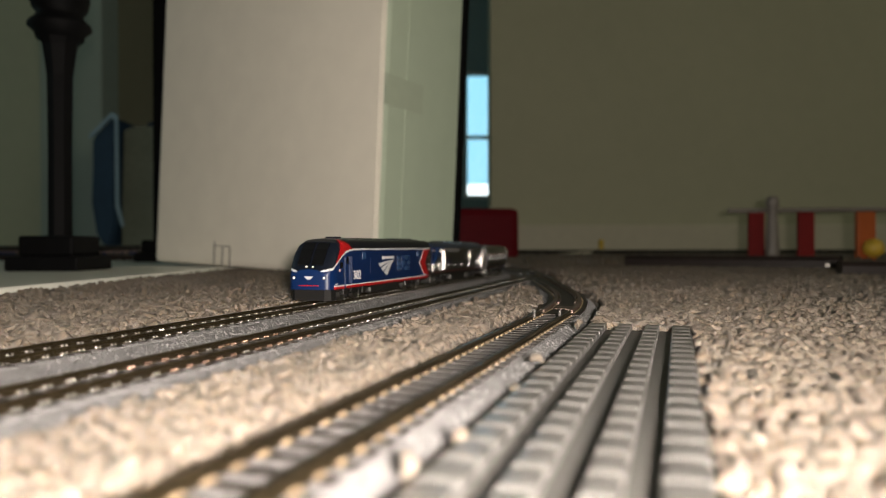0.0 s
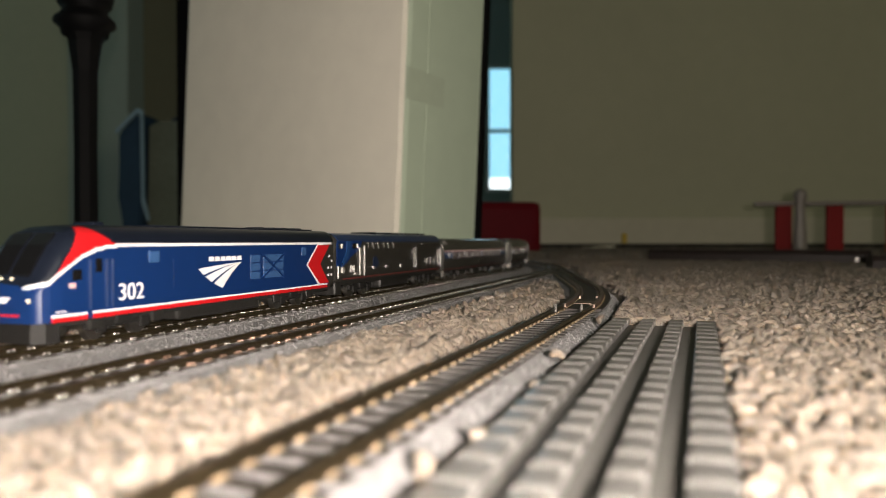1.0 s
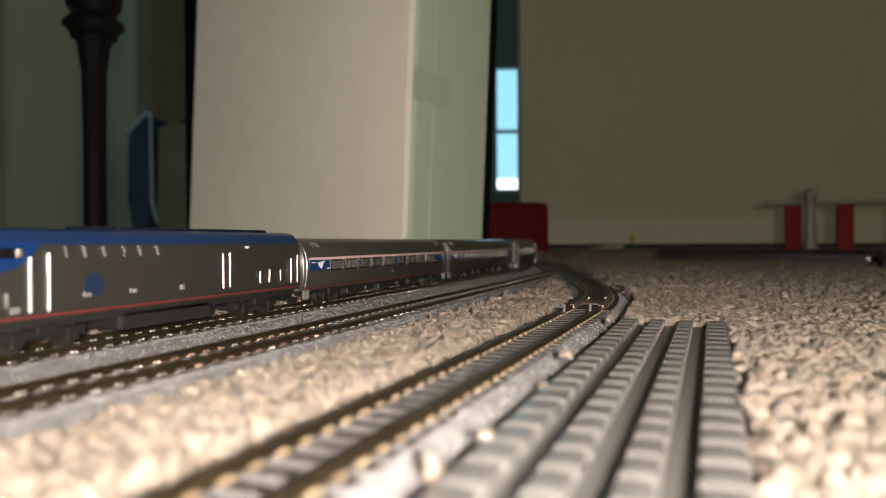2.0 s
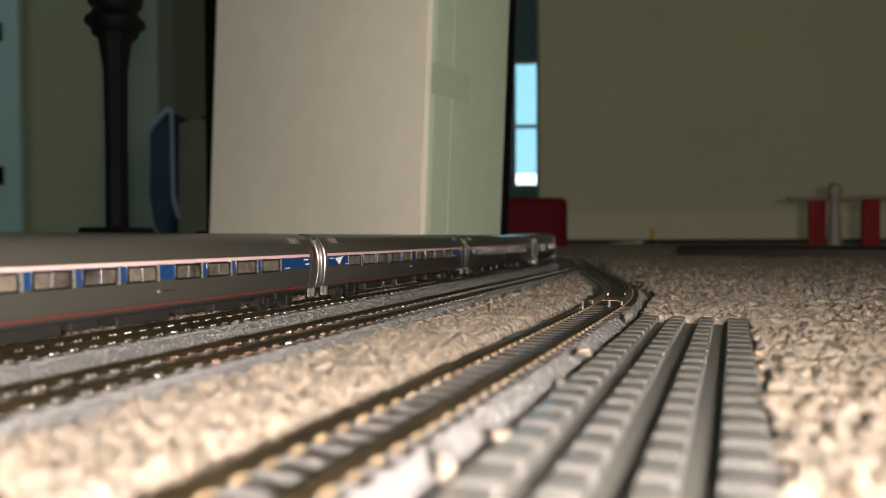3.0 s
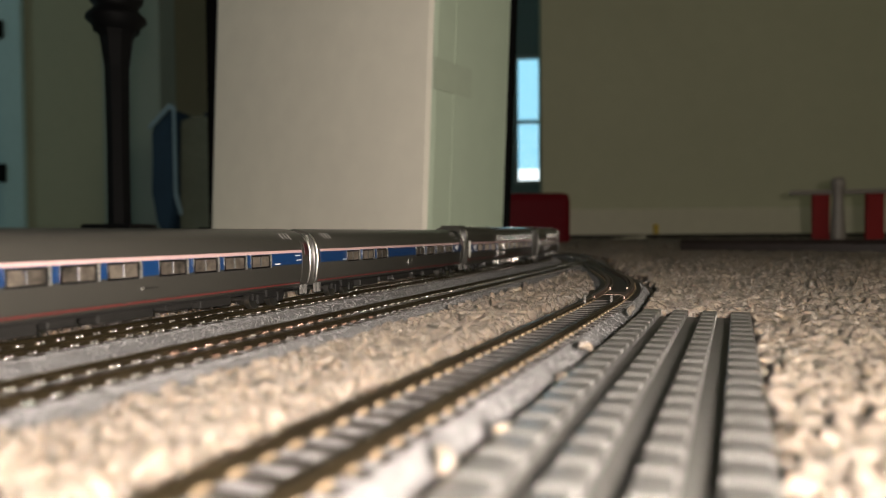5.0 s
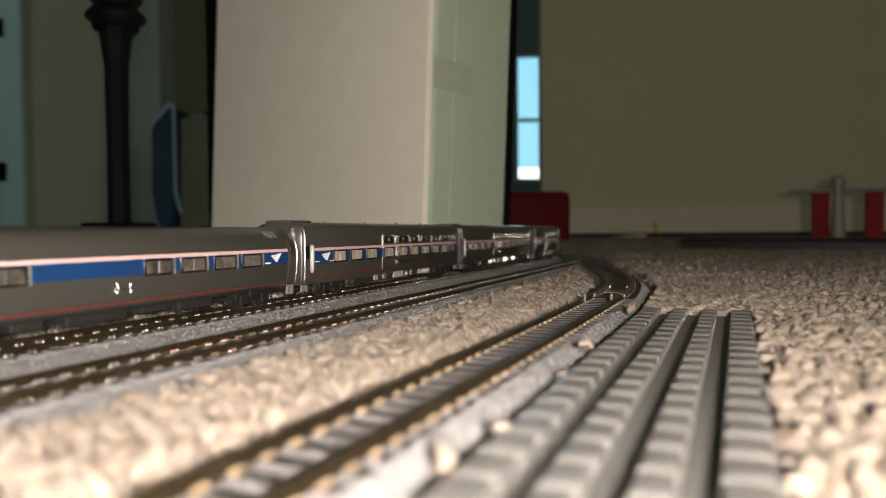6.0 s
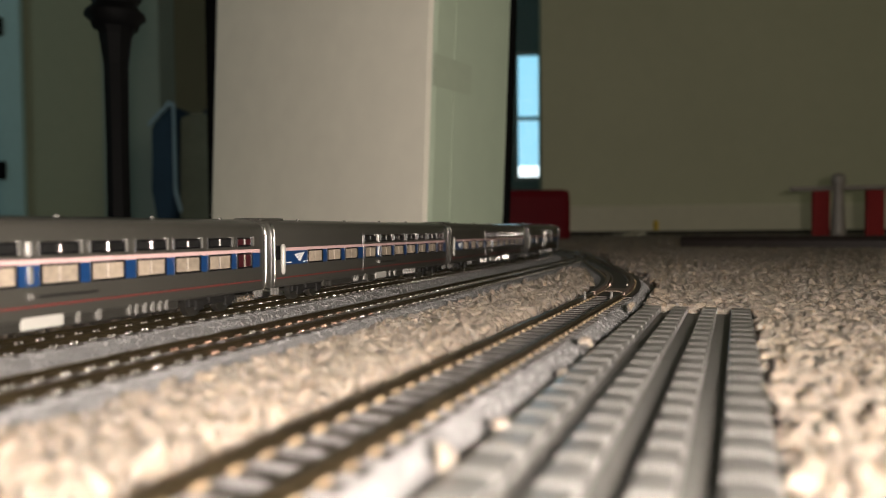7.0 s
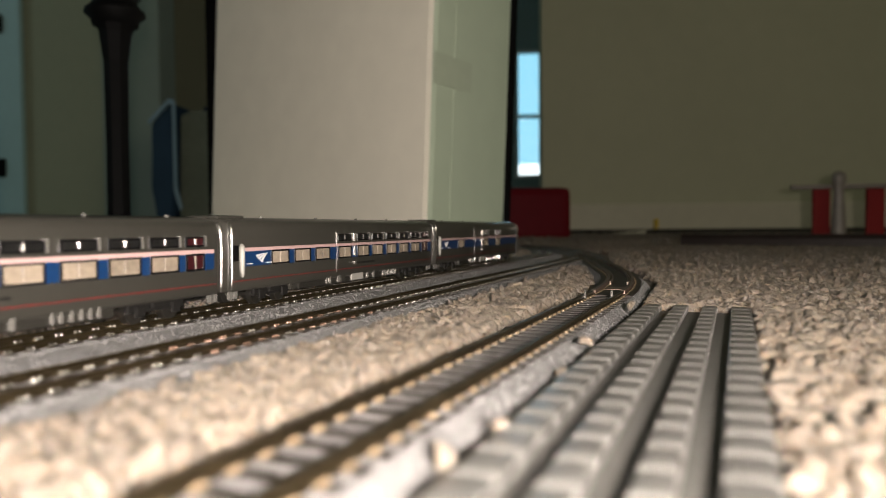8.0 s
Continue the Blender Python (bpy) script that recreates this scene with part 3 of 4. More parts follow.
def baluster(x, y):
    t = thing("baluster", "black iron baluster with a flared collar on a stepped foot", "baluster", "balusters of the hall railing", pose(x, y, 0.0095))
    bm = bmesh.new()
    cuboid(bm, -0.030, 0.030, -0.030, 0.030, 0.0, 0.012, bevel=0.002)
    cuboid(bm, -0.023, 0.023, -0.023, 0.023, 0.012, 0.029, bevel=0.003)
    part("foot", bm, M_IRON, t)
    bm = bmesh.new()
    turned(bm, [(0.0098, 0.028), (0.0096, 0.10), (0.0104, 0.165), (0.0138, 0.190), (0.0170, 0.197)], 8)
    part("shaft", bm, M_IRON, t)
    bm = bmesh.new()
    turned(bm, [(0.0185, 0.196), (0.0195, 0.201), (0.0250, 0.206), (0.0242, 0.209), (0.020, 0.213), (0.0175, 0.217), (0.0215, 0.222), (0.0235, 0.231), (0.0225, 0.241), (0.017, 0.249), (0.0125, 0.253)], 24)
    part("collar", bm, M_IRON, t, smooth=True)
    bm = bmesh.new()
    turned(bm, [(0.0125, 0.252), (0.0112, 0.30), (0.0112, 0.90)], 8)
    part("upper_shaft", bm, M_IRON, t)


baluster(-0.326, 0.595)


def railing_post(x, y):
    t = thing("railing_post", "plain black square railing post on a stepped foot", "railing post", m=pose(x, y, 0.0095))
    bm = bmesh.new()
    cuboid(bm, -0.030, 0.030, -0.030, 0.030, 0.0, 0.012, bevel=0.002)
    cuboid(bm, -0.023, 0.023, -0.023, 0.023, 0.012, 0.029, bevel=0.003)
    part("foot", bm, M_IRON, t)
    part("shaft", block(-0.0115, 0.0115, -0.0115, 0.0115, 0.028, 0.90, bevel=0.001), M_IRON, t)


railing_post(-0.378, 0.95)


def red_box():
    t = thing("storage_box", "dark red plastic box with rounded corners on the carpet", "box", m=pose(0.075, 1.13, 0.004, 0, 0, 6))
    part("body", block(-0.075, 0.050, 0.0, 0.09, 0.0, 0.088, bevel=0.012), M_REDBOX, t)


red_box()


def dark_bed(x0, y0, x1, y1, wide, tall, label):
    a = math.degrees(math.atan2(y1 - y0, x1 - x0))
    n = math.hypot(x1 - x0, y1 - y0)
    t = thing("spare_track_piece", label, "track piece", m=pose(x0, y0, 0.002, 0, 0, a))
    bm = bmesh.new()
    loft(bm, [[(x, o, z) for o, z in ((0, 0), (0.001, tall * 0.75), (0.004, tall), (wide - 0.004, tall), (wide, 0))] for x in (0, n)])
    part("bed", bm, M_BROWNBED, t)
    return t, n


bed, n = dark_bed(0.205, 0.79, 0.385, 0.675, 0.03, 0.017, "dark brown track piece lying at the carpet edge")
part("joiner", block(n - 0.014, n - 0.009, -0.0015, 0.003, 0.006, 0.011, bevel=0.001), M_BRIGHT, bed, "bright metal joiner")
dark_bed(0.312, 0.545, 0.52, 0.47, 0.03, 0.0150, "dark brown track piece with blunt end on the carpet")
dark_bed(0.09, 1.60, 0.95, 1.58, 0.04, 0.020, "long dark track piece lying along the baseboard")
card = thing("white_card", "thin white card leaning on a dark track piece", "card", m=pose(0.300, 1.570, 0.004, -8, -4, 3))
part("sheet", block(-0.036, 0.036, -0.001, 0.001, 0, 0.013), M_SKIRTING, card)
peg = thing("yellow_peg", "small yellow plastic peg beside the card", "peg", m=pose(0.362, 1.60, 0.0235))
bm = bmesh.new()
turned(bm, [(0.006, 0), (0.006, 0.008), (0.005, 0.010), (0.007, 0.014), (0.006, 0.020), (0.002, 0.022)], 14)
part("body", bm, M_YELLOW, peg, smooth=True)


def toy_gate():
    t = thing("toy_gate", "toy gate with red and orange uprights, grey post and top rail", "toy", m=pose(0.407, 0.965, 0.002, 0, 0, -10))
    for x, m, w in ((0.026, M_REDPOST, 0.0205), (0.090, M_REDPOST, 0.021), (0.165, M_ORANGE, 0.0235), (0.225, M_REDPOST, 0.021)):
        part("upright", block(x - w / 2, x + w / 2, 0.004, 0.014, 0.0, 0.075, bevel=0.002), m, t)
    part("top_rail", block(-0.012, 0.25, 0.0, 0.012, 0.0735, 0.0795, bevel=0.002), M_GREYTOY, t)
    bm = bmesh.new()
    turned(bm, [(0.0095, 0.0), (0.009, 0.02), (0.0068, 0.06), (0.0058, 0.076), (0.0085, 0.083), (0.0088, 0.089), (0.0066, 0.0945), (0.002, 0.096)], 16, 0.044, -0.004)
    part("post", bm, M_GREYTOY, t, "grey post with a round head", smooth=True)
    bm = bmesh.new()
    turned(bm, [(0.004, 0.012), (0.012, 0.018), (0.013, 0.026), (0.010, 0.034), (0.003, 0.037)], 14, 0.170, -0.006)
    part("knob", bm, M_YELLOW, t, "yellow knob", smooth=True)


toy_gate()


def armchair():
    t = thing("armchair", "blue upholstered chair with pale rim in the dim hall", "chair", m=pose(-1.13, 2.25, 0.0095, 0, 0, 0))
    side = [(0.012, 0.06), (0.040, 0.02), (0.060, 0.02), (0.078, 0.10), (0.078, 0.432), (0.068, 0.440), (0.0, 0.372), (0.0, 0.16)]
    bm = bmesh.new()
    flat_shape(bm, side, 0.0, 0.40)
    bmesh.ops.bevel(bm, geom=bm.edges[:], offset=0.008, segments=2, affect="EDGES")
    panel = part("side_panel", bm, M_CHAIR, t, "blue side panel")
    bm = bmesh.new()
    flat_shape(bm, [(-0.004, 0.368), (-0.004, 0.382), (0.066, 0.452), (0.086, 0.444), (0.088, 0.16), (0.105, 0.09), (0.097, 0.085), (0.079, 0.15), (0.077, 0.428), (0.068, 0.437)], -0.008, 0.0)
    part("rim", bm, M_CHAIRRIM, panel, "pale blue rim")
    bm = bmesh.new()
    flat_shape(bm, [(0.082, 0.02), (0.27, 0.02), (0.27, 0.415), (0.125, 0.415), (0.09, 0.40)], 0.03, 0.40)
    part("backrest", bm, M_CHAIRGREY, t, "grey padded back")
    part("seat", block(0.128, 0.52, 0.10, 0.45, 0.0, 0.445, bevel=0.02), M_CHAIRDARK, t)


# rim colour set well paler than the panel so that it stands out
M_CHAIRRIM = mat("pale_blue_rim", (0.32, 0.44, 0.56), 0.5, 0, 80, 0.1)
M_CHAIRGREY = mat("grey_padding", (0.20, 0.21, 0.17), 0.7, 0, 80, 0.15)
armchair()


# ---------------------------------------------------------------- the train
# Each vehicle: x ahead, y towards its left side, z up from the rail's top; its origin is half way along.
def car_half(points):
    return points + [(-y, z) for y, z in points[::-1] if y > 1e-6]


AMFLEET = [(0.0079, 0.0052), (0.0086, 0.0072), (0.0091, 0.0100), (0.0093, 0.0130), (0.0092, 0.0155), (0.0088, 0.0176), (0.0080, 0.0196), (0.0066, 0.0212), (0.0046, 0.0222), (0.0022, 0.0228), (0.0, 0.0230)]
SUPER = [(0.0086, 0.0046), (0.0090, 0.0056), (0.0092, 0.0080), (0.0093, 0.0140), (0.0093, 0.0196), (0.0091, 0.0216), (0.0084, 0.0231), (0.0070, 0.0240), (0.0045, 0.0245), (0.0020, 0.0247), (0.0, 0.02475)]
DIESEL = [(0.0090, 0.0066), (0.0094, 0.0078), (0.0095, 0.0140), (0.0094, 0.0205), (0.0086, 0.0222), (0.0068, 0.0240), (0.0050, 0.0246), (0.0, 0.0248)]


def wall_y(prof, z):
    for (y0, z0), (y1, z1) in zip(prof, prof[1:]):
        if z0 <= z <= z1:
            return y0 + (y1 - y0) * (z - z0) / (z1 - z0)
    return prof[0][0]


def band(bm, prof, x0, x1, z0, z1, lift=0.00018, side=1, n=4, mi=0):
    """A thin strip that lies on a vehicle's side."""
    zs = [z0 + (z1 - z0) * i / n for i in range(n + 1)]
    ring = [(wall_y(prof, z) + lift, z) for z in zs] + [(wall_y(prof, z) - 0.0004, z) for z in zs[::-1]]
    loft(bm, [[(x, side * y, z) for y, z in ring] for x in (x0, x1)], mi=mi)


def shell(prof, x0, x1, inset=0.0):
    """A car's body: its section drawn out, with softly rounded ends."""
    bm = bmesh.new()
    full = car_half(prof)
    zm = 0.014
    rings = []
    for x, k in ((x0, 0.93), (x0 + 0.0006, 0.975), (x0 + 0.0016, 1.0), (x1 - 0.0016, 1.0), (x1 - 0.0006, 0.975), (x1, 0.93)):
        rings.append([(x, y * k, zm + (z - zm) * (k if z > zm else 1)) for y, z in full])
    loft(bm, rings)
    return bm


def truck(parent, x, base=0.0072, label=""):
    """A four-wheeled truck: side frames, bolster and two wheel sets."""
    bm = bmesh.new()
    for sgn in (-1, 1):
        y0, y1 = sorted((sgn * 0.0066, sgn * 0.0078))
        cuboid(bm, x - base * 1.05, x + base * 1.05, y0, y1, 0.0026, 0.0046, bevel=0.0003)
        for dx in (-base / 1.5, base / 1.5):
            ya, yb = sorted((sgn * 0.0076, sgn * 0.0084))
            cuboid(bm, x + dx - 0.0014, x + dx + 0.0014, ya, yb, 0.0016, 0.0042, bevel=0.0003)
        ya, yb = sorted((sgn * 0.0074, sgn * 0.0086))
        cuboid(bm, x - 0.0024, x + 0.0024, ya, yb, 0.0032, 0.0054, bevel=0.0004)
    cuboid(bm, x - 0.003, x + 0.003, -0.0068, 0.0068, 0.003, 0.0056)
    tr = part("truck", bm, M_TRUCK, parent, label)
    for dx in (-base / 1.5, base / 1.5):
        bm = bmesh.new()
        rod_y(bm, x + dx, 0.0027, 0.0006, -0.0062, 0.0062, 8)
        for sgn in (-1, 1):
            y0, y1 = sorted((sgn * 0.0043, sgn * 0.0062))
            rod_y(bm, x + dx, 0.0027, 0.0027, y0, y1, 18)
        part("wheelset", bm, M_WHEEL, tr, "bright metal wheels")


def emblem(parent, x, z, w, h, y, material):
    """Three swept blades, as a plain shape; its broad end lies ahead (+x)."""
    def arc(v):
        return 0.0 * (1 - v) ** 2 + 2 * v * (1 - v) * 0.16 + 0.52 * v * v, 0.80 * (1 - v) ** 2 + 2 * v * (1 - v) * 0.36

    def edge(v, n=6):
        ax, az = arc(v)
        cx, cz = ax + (1 - ax) * 0.52, az + (1 - az) * 0.74
        out = []
        for i in range(n + 1):
            k = 0.97 * i / n
            out.append(((1 - k) ** 2 * ax + 2 * k * (1 - k) * cx + k * k, (1 - k) ** 2 * az + 2 * k * (1 - k) * cz + k * k))
        return out

    for v0, v1 in ((0.0, 0.26), (0.36, 0.62), (0.72, 1.0)):
        bm = bmesh.new()
        flat_shape(bm, [(x - w * a, z + h * b) for a, b in edge(v0) + edge(v1)[::-1]], y, y + 0.00022)
        part("emblem", bm, material, parent, "white swept blade shape")


def lettering(parent, words, x, z, high, y, material):
    cu = bpy.data.curves.new("number", "FONT")
    cu.body, cu.size, cu.extrude, cu.align_x = words, high / 0.70, 0.0001, "LEFT"
    tmp = new("number", cu)
    deps = bpy.context.evaluated_depsgraph_get()
    me = bpy.data.meshes.new_from_object(tmp.evaluated_get(deps))
    bpy.data.objects.remove(tmp)
    # letters read from the left side: their x runs towards the rear
    me.transform(Matrix.Translation((x, y, z)) @ Matrix(((-1, 0, 0, 0), (0, 0, 1, 0), (0, 1, 0, 0), (0, 0, 0, 1))))
    me.materials.clear()
    me.materials.append(material)
    ob = new("road_number", me)
    ob.parent = parent
    return tagged(ob, "white road number")


def side_window(parent, prof, x0, x1, z0, z1, inner, rim=M_GLASS, bright=False):
    """A window: dark rubber rim, recessed pane, and what stands behind it in two leaves."""
    for side in (1, -1):
        bm = bmesh.new()
        r = 0.00046
        for a, b, c, d in ((x0, x1, z0, z0 + r), (x0, x1, z1 - r, z1), (x0, x0 + r, z0 + r, z1 - r), (x1 - r, x1, z0 + r, z1 - r)):
            band(bm, prof, a, b, c, d, 0.00042, side, 2)
        w = part("window", bm, rim, parent)
        bm = bmesh.new()
        mid = x0 + (x1 - x0) * 0.5
        band(bm, prof, x0 + r, mid - 0.00025, z0 + r, z1 - r, 0.00020, side, 2)
        band(bm, prof, mid + 0.00025, x1 - r, z0 + r, z1 - r, 0.00020, side, 2)
        part("pane", bm, inner, w)
        if side == 1:
            bm = bmesh.new()
            y = wall_y(prof, (z0 + z1) / 2) + 0.00028
            turned(bm, [(0.00020, z0 + r), (0.00020, z1 - r)], 12, mid, y)
            part("mullion", bm, M_BRIGHT if z0 > 0.016 else M_SILVER if bright else M_CURTAIN, w)
        if bright and side == 1:
            bm = bmesh.new()
            band(bm, prof, x0 - 0.0007, x0 - 0.0001, z0, z1 + 0.0002, 0.0005, side, 2)
            part("window_trim", bm, M_BRIGHT, w)


def edge_bar(bm, prof, x, r, z0, z1, side):
    """A thin round bar bent along a vehicle's side."""
    rings = []
    for i in range(13):
        z = z0 + (z1 - z0) * i / 12
        y = wall_y(prof, z) + 0.0003
        rings.append([(x + r * math.cos(a), side * (y + r * math.sin(a)), z) for a in (2 * math.pi * j / 8 for j in range(8))])
    loft(bm, rings)


def end_fittings(t, prof, half, top):
    """End frames with added glint bars, gangways, steps and couplers at both ends."""
    for sgn in (-1, 1):
        xa, xb = sorted((sgn * half, sgn * (half - 0.0007)))
        bm = bmesh.new()
        for side in (1, -1):
            band(bm, prof, xa, xb, prof[0][1] + 0.0005, top - 0.0045, 0.00045, side, 6)
        part("end_frame", bm, M_SILVER, t, "silver end frame")
        # bars added to draw the highlight along the rounded end corners
        bm = bmesh.new()
        for side in (1, -1):
            edge_bar(bm, prof, sgn * (half - 0.0004), 0.00030, prof[0][1] + 0.0006, top - 0.0016, side)
        part("end_glint_bar", bm, M_CHROME, t, "thin chromed bar added for the rounded end's glint", smooth=True)
        bm = bmesh.new()
        for side in (1, -1):
            turned(bm, [(0.0007, 0.0056), (0.0009, 0.0070), (0.0009, top - 0.0040), (0.0005, top - 0.0020)], 14, sgn * (half + 0.0008), side * 0.0062)
        part("gangway_post", bm, M_BRIGHT, t, "bright gangway post", smooth=True)
        xa, xb = sorted((sgn * half, sgn * (half + 0.0013)))
        part("gangway", block(xa, xb, -0.0040, 0.0040, 0.0050, top - 0.0040, bevel=0.0004), M_TRUCK, t, "black rubber gangway")
        xa, xb = sorted((sgn * (half - 0.005), sgn * (half + 0.0014)))
        part("coupler", block(xa, xb, -0.0012, 0.0012, 0.0030, 0.0050, bevel=0.0003), M_TRUCK, t)
        bm = bmesh.new()
        for side in (-1, 1):
            for dx in (0.0012, 0.0034):
                x = sgn * (half - dx)
                ya, yb = sorted((side * 0.0076, side * 0.0084))
                cuboid(bm, x - 0.0005, x + 0.0005, ya, yb, 0.0026, 0.0056)
        part("step", bm, M_BRIGHT, t, "bright end step")


COACH = 0.1425
CAFE_WINDOWS = (0.0200, 0.0315, 0.0431, 0.0806, 0.0923, 0.1042, 0.1156)


def amfleet(cafe):
    t = thing("passenger_coach", "silver model cafe coach with plain blue band" if cafe else "silver model coach with blue window band and red line", "model coach", "coaches of the train")
    half, pr = COACH / 2, AMFLEET
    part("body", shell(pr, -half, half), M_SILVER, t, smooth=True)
    for name, mtl, z0, z1, a, b in (("blue_band", M_BLUEBAND, 0.0121, 0.0156, 0.0026, 0.1376), ("pale_stripe", M_PINK, 0.0156, 0.01645, 0.0026, 0.1376), ("red_line", M_DARKRED, 0.0060, 0.0064, 0.0026, 0.1376)):
        bm = bmesh.new()
        for side in (1, -1):
            band(bm, pr, half - b, half - a, z0, z1, 0.00015, side, 3)
        part(name, bm, mtl, t)
    starts = CAFE_WINDOWS if cafe else [0.0168 + 0.01145 * i + (0.0034 if i > 4 else 0) for i in range(9)]
    for a in starts:
        side_window(t, pr, half - a - 0.0088, half - a, 0.0117, 0.0155, M_SEATS, bright=True)
    if cafe:
        for u in (0.0732, 0.0768):
            bm = bmesh.new()
            turned(bm, [(0.00013, 0.0084), (0.00013, 0.0106)], 12, half - u, 0.0091)
            part("grab_bar", bm, M_CHROME, t, "short bright grab bar")
    emblem(t, half - (0.1290 if cafe else 0.0076), 0.0126, 0.0050, 0.0026, 0.00945, M_WHITE)
    for a, z in (((0.0172, 0.0124), (0.1262, 0.0124)) if cafe else ((0.0146, 0.0124), (0.0038, 0.0146), (0.1338, 0.0146), (0.1345, 0.0132), (0.1235, 0.0124))):
        part("small_marking", block(half - a - 0.0024, half - a, 0.0090, 0.00955, z, z + 0.0003), M_WHITE, t)
    bm = bmesh.new()
    cuboid(bm, half - 0.0728, half - 0.0722, 0.0087, 0.0094, 0.0090, 0.0097)
    plate = part("rivet_plate", bm, M_BRIGHT, t)
    part("small_text", block(half - 0.0775, half - 0.0735, 0.0087, 0.00925, 0.0092, 0.0095), M_UNDER, plate)
    bm = bmesh.new()
    band(bm, pr, half - 0.1418, half - 0.1380, 0.0060, 0.0190, 0.00022, 1, 6)
    dr = part("door", bm, M_SILVER, t, "silver end door")
    bm = bmesh.new()
    band(bm, pr, half - 0.1408, half - 0.1392, 0.0148, 0.0184, 0.0004, 1, 3)
    part("door_window", bm, M_MAROON, dr)
    for k in range(3):
        for a in (0.007, 0.129):
            bm = bmesh.new()
            x = half - a - 0.0019 * k
            loft(bm, [[(x - k2, 0.0062 + dy, z), (x - k2 - 0.0004, 0.0062 + dy, z), (x - k2 - 0.0004, 0.0066 + dy, z), (x - k2, 0.0066 + dy, z)] for k2, dy, z in ((0.0, 0.0, 0.0216), (0.0008, 0.0014, 0.0198))])
            part("roof_vent", bm, M_BRIGHT, t)
    part("underframe", block(-half + 0.004, half - 0.004, -0.0072, 0.0072, 0.0044, 0.0056), M_TRUCK, t)
    for a, b, z in ((0.034, 0.048, 0.0022), (0.050, 0.057, 0.0028), (0.062, 0.078, 0.0024), (0.082, 0.091, 0.0030), (0.094, 0.106, 0.0024)):
        part("equipment_box", block(half - b, half - a, -0.0068, 0.0072, z, 0.0046, bevel=0.0004), M_UNDER, t)
    truck(t, half - 0.020)
    truck(t, -half + 0.020)
    end_fittings(t, pr, half, 0.0230)
    return t


def superliner(kind):
    t = thing("double_deck_coach", {"sleeper": "silver double deck model sleeping coach with beige blinds", "coach": "silver double deck model coach with beige blinds", "last": "silver double deck model coach at the train's end"}[kind], "model coach", "coaches of the train")
    half, pr = COACH / 2, SUPER
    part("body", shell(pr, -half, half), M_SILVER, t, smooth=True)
    for name, mtl, z0, z1, a, b in (("blue_band", M_BLUEBAND, 0.0112, 0.0153, 0.0062, 0.1395), ("pale_stripe", M_PINK, 0.0153, 0.0163, 0.0056, 0.1395), ("red_line", M_DARKRED, 0.0072, 0.00755, 0.001, 0.1405)):
        bm = bmesh.new()
        for side in (1, -1):
            band(bm, pr, half - b, half - a, z0, z1, 0.00015, side, 3)
        part(name, bm, mtl, t)
    starts = [0.0182, 0.0302, 0.0422, 0.0568, 0.0704, 0.0820, 0.0942, 0.1060, 0.1178, 0.1292]
    if kind == "last":
        starts = [0.0302, 0.0704, 0.0942]
    for i, a in enumerate(starts):
        end = i == len(starts) - 1 and kind != "last"
        w = 0.0066 if end else 0.0090
        side_window(t, pr, half - a - w, half - a, 0.0112, 0.0154, M_MAROON if end else M_CURTAIN, M_GLASS)
        if a > 0.05:
            side_window(t, pr, half - a - w, half - a, 0.0171, 0.0196, M_MAROON if end else M_DIM, M_GLASS, bright=True)
    emblem(t, half - 0.0108, 0.0120, 0.0056, 0.0027, 0.0095, M_WHITE)
    for a in (0.0068, 0.0158):
        part("small_marking", block(half - a - 0.0026, half - a, 0.0092, 0.0096, 0.0117, 0.0120), M_WHITE, t)
    bm = bmesh.new()
    band(bm, pr, half - 0.0034, half - 0.0014, 0.0128, 0.0170, 0.0003, 1, 3)
    part("door_window", bm, M_GLASS, t)
    bm = bmesh.new()
    turned(bm, [(0.0003, 0.0084), (0.0006, 0.0092), (0.0008, 0.0125), (0.0008, 0.0165), (0.0003, 0.0174)], 12, half - 0.0047, 0.0096)
    part("door_handrail", bm, M_PALEGREY, t, "bright white door handrail", smooth=True)
    bm = bmesh.new()
    for z0, z1 in ((0.0170, 0.0196), (0.0118, 0.0150), (0.0088, 0.0098)):
        band(bm, pr, half - 0.0688, half - 0.0680, z0, z1, 0.0006, 1, 3)
    band(bm, pr, half - 0.0560, half - 0.0558, 0.0066, 0.0200, 0.0002, 1, 8)
    part("side_seam", bm, M_BRIGHT, t, "bright silver side seam")
    bm = bmesh.new()
    band(bm, pr, half - 0.084, half - 0.070, 0.0088, 0.0095, 0.0002, 1, 2)
    part("side_grille", bm, M_UNDER, t)
    for a in (0.02, 0.05, 0.078, 0.104, 0.128):
        bm = bmesh.new()
        cuboid(bm, half - a - 0.0008, half - a, 0.0042, 0.0050, 0.0244, 0.0250, bevel=0.00015)
        part("roof_lug", bm, M_BRIGHT, t)
    part("roof_cap", block(half - 0.012, half - 0.0005, -0.0050, 0.0050, 0.0240, 0.0252, bevel=0.0005), M_SILVER, t)
    part("skirt", block(-half + 0.034, half - 0.034, -0.0080, 0.0084, 0.0026, 0.0062, bevel=0.0006), M_GREYPAINT, t, "grey lower equipment skirt")
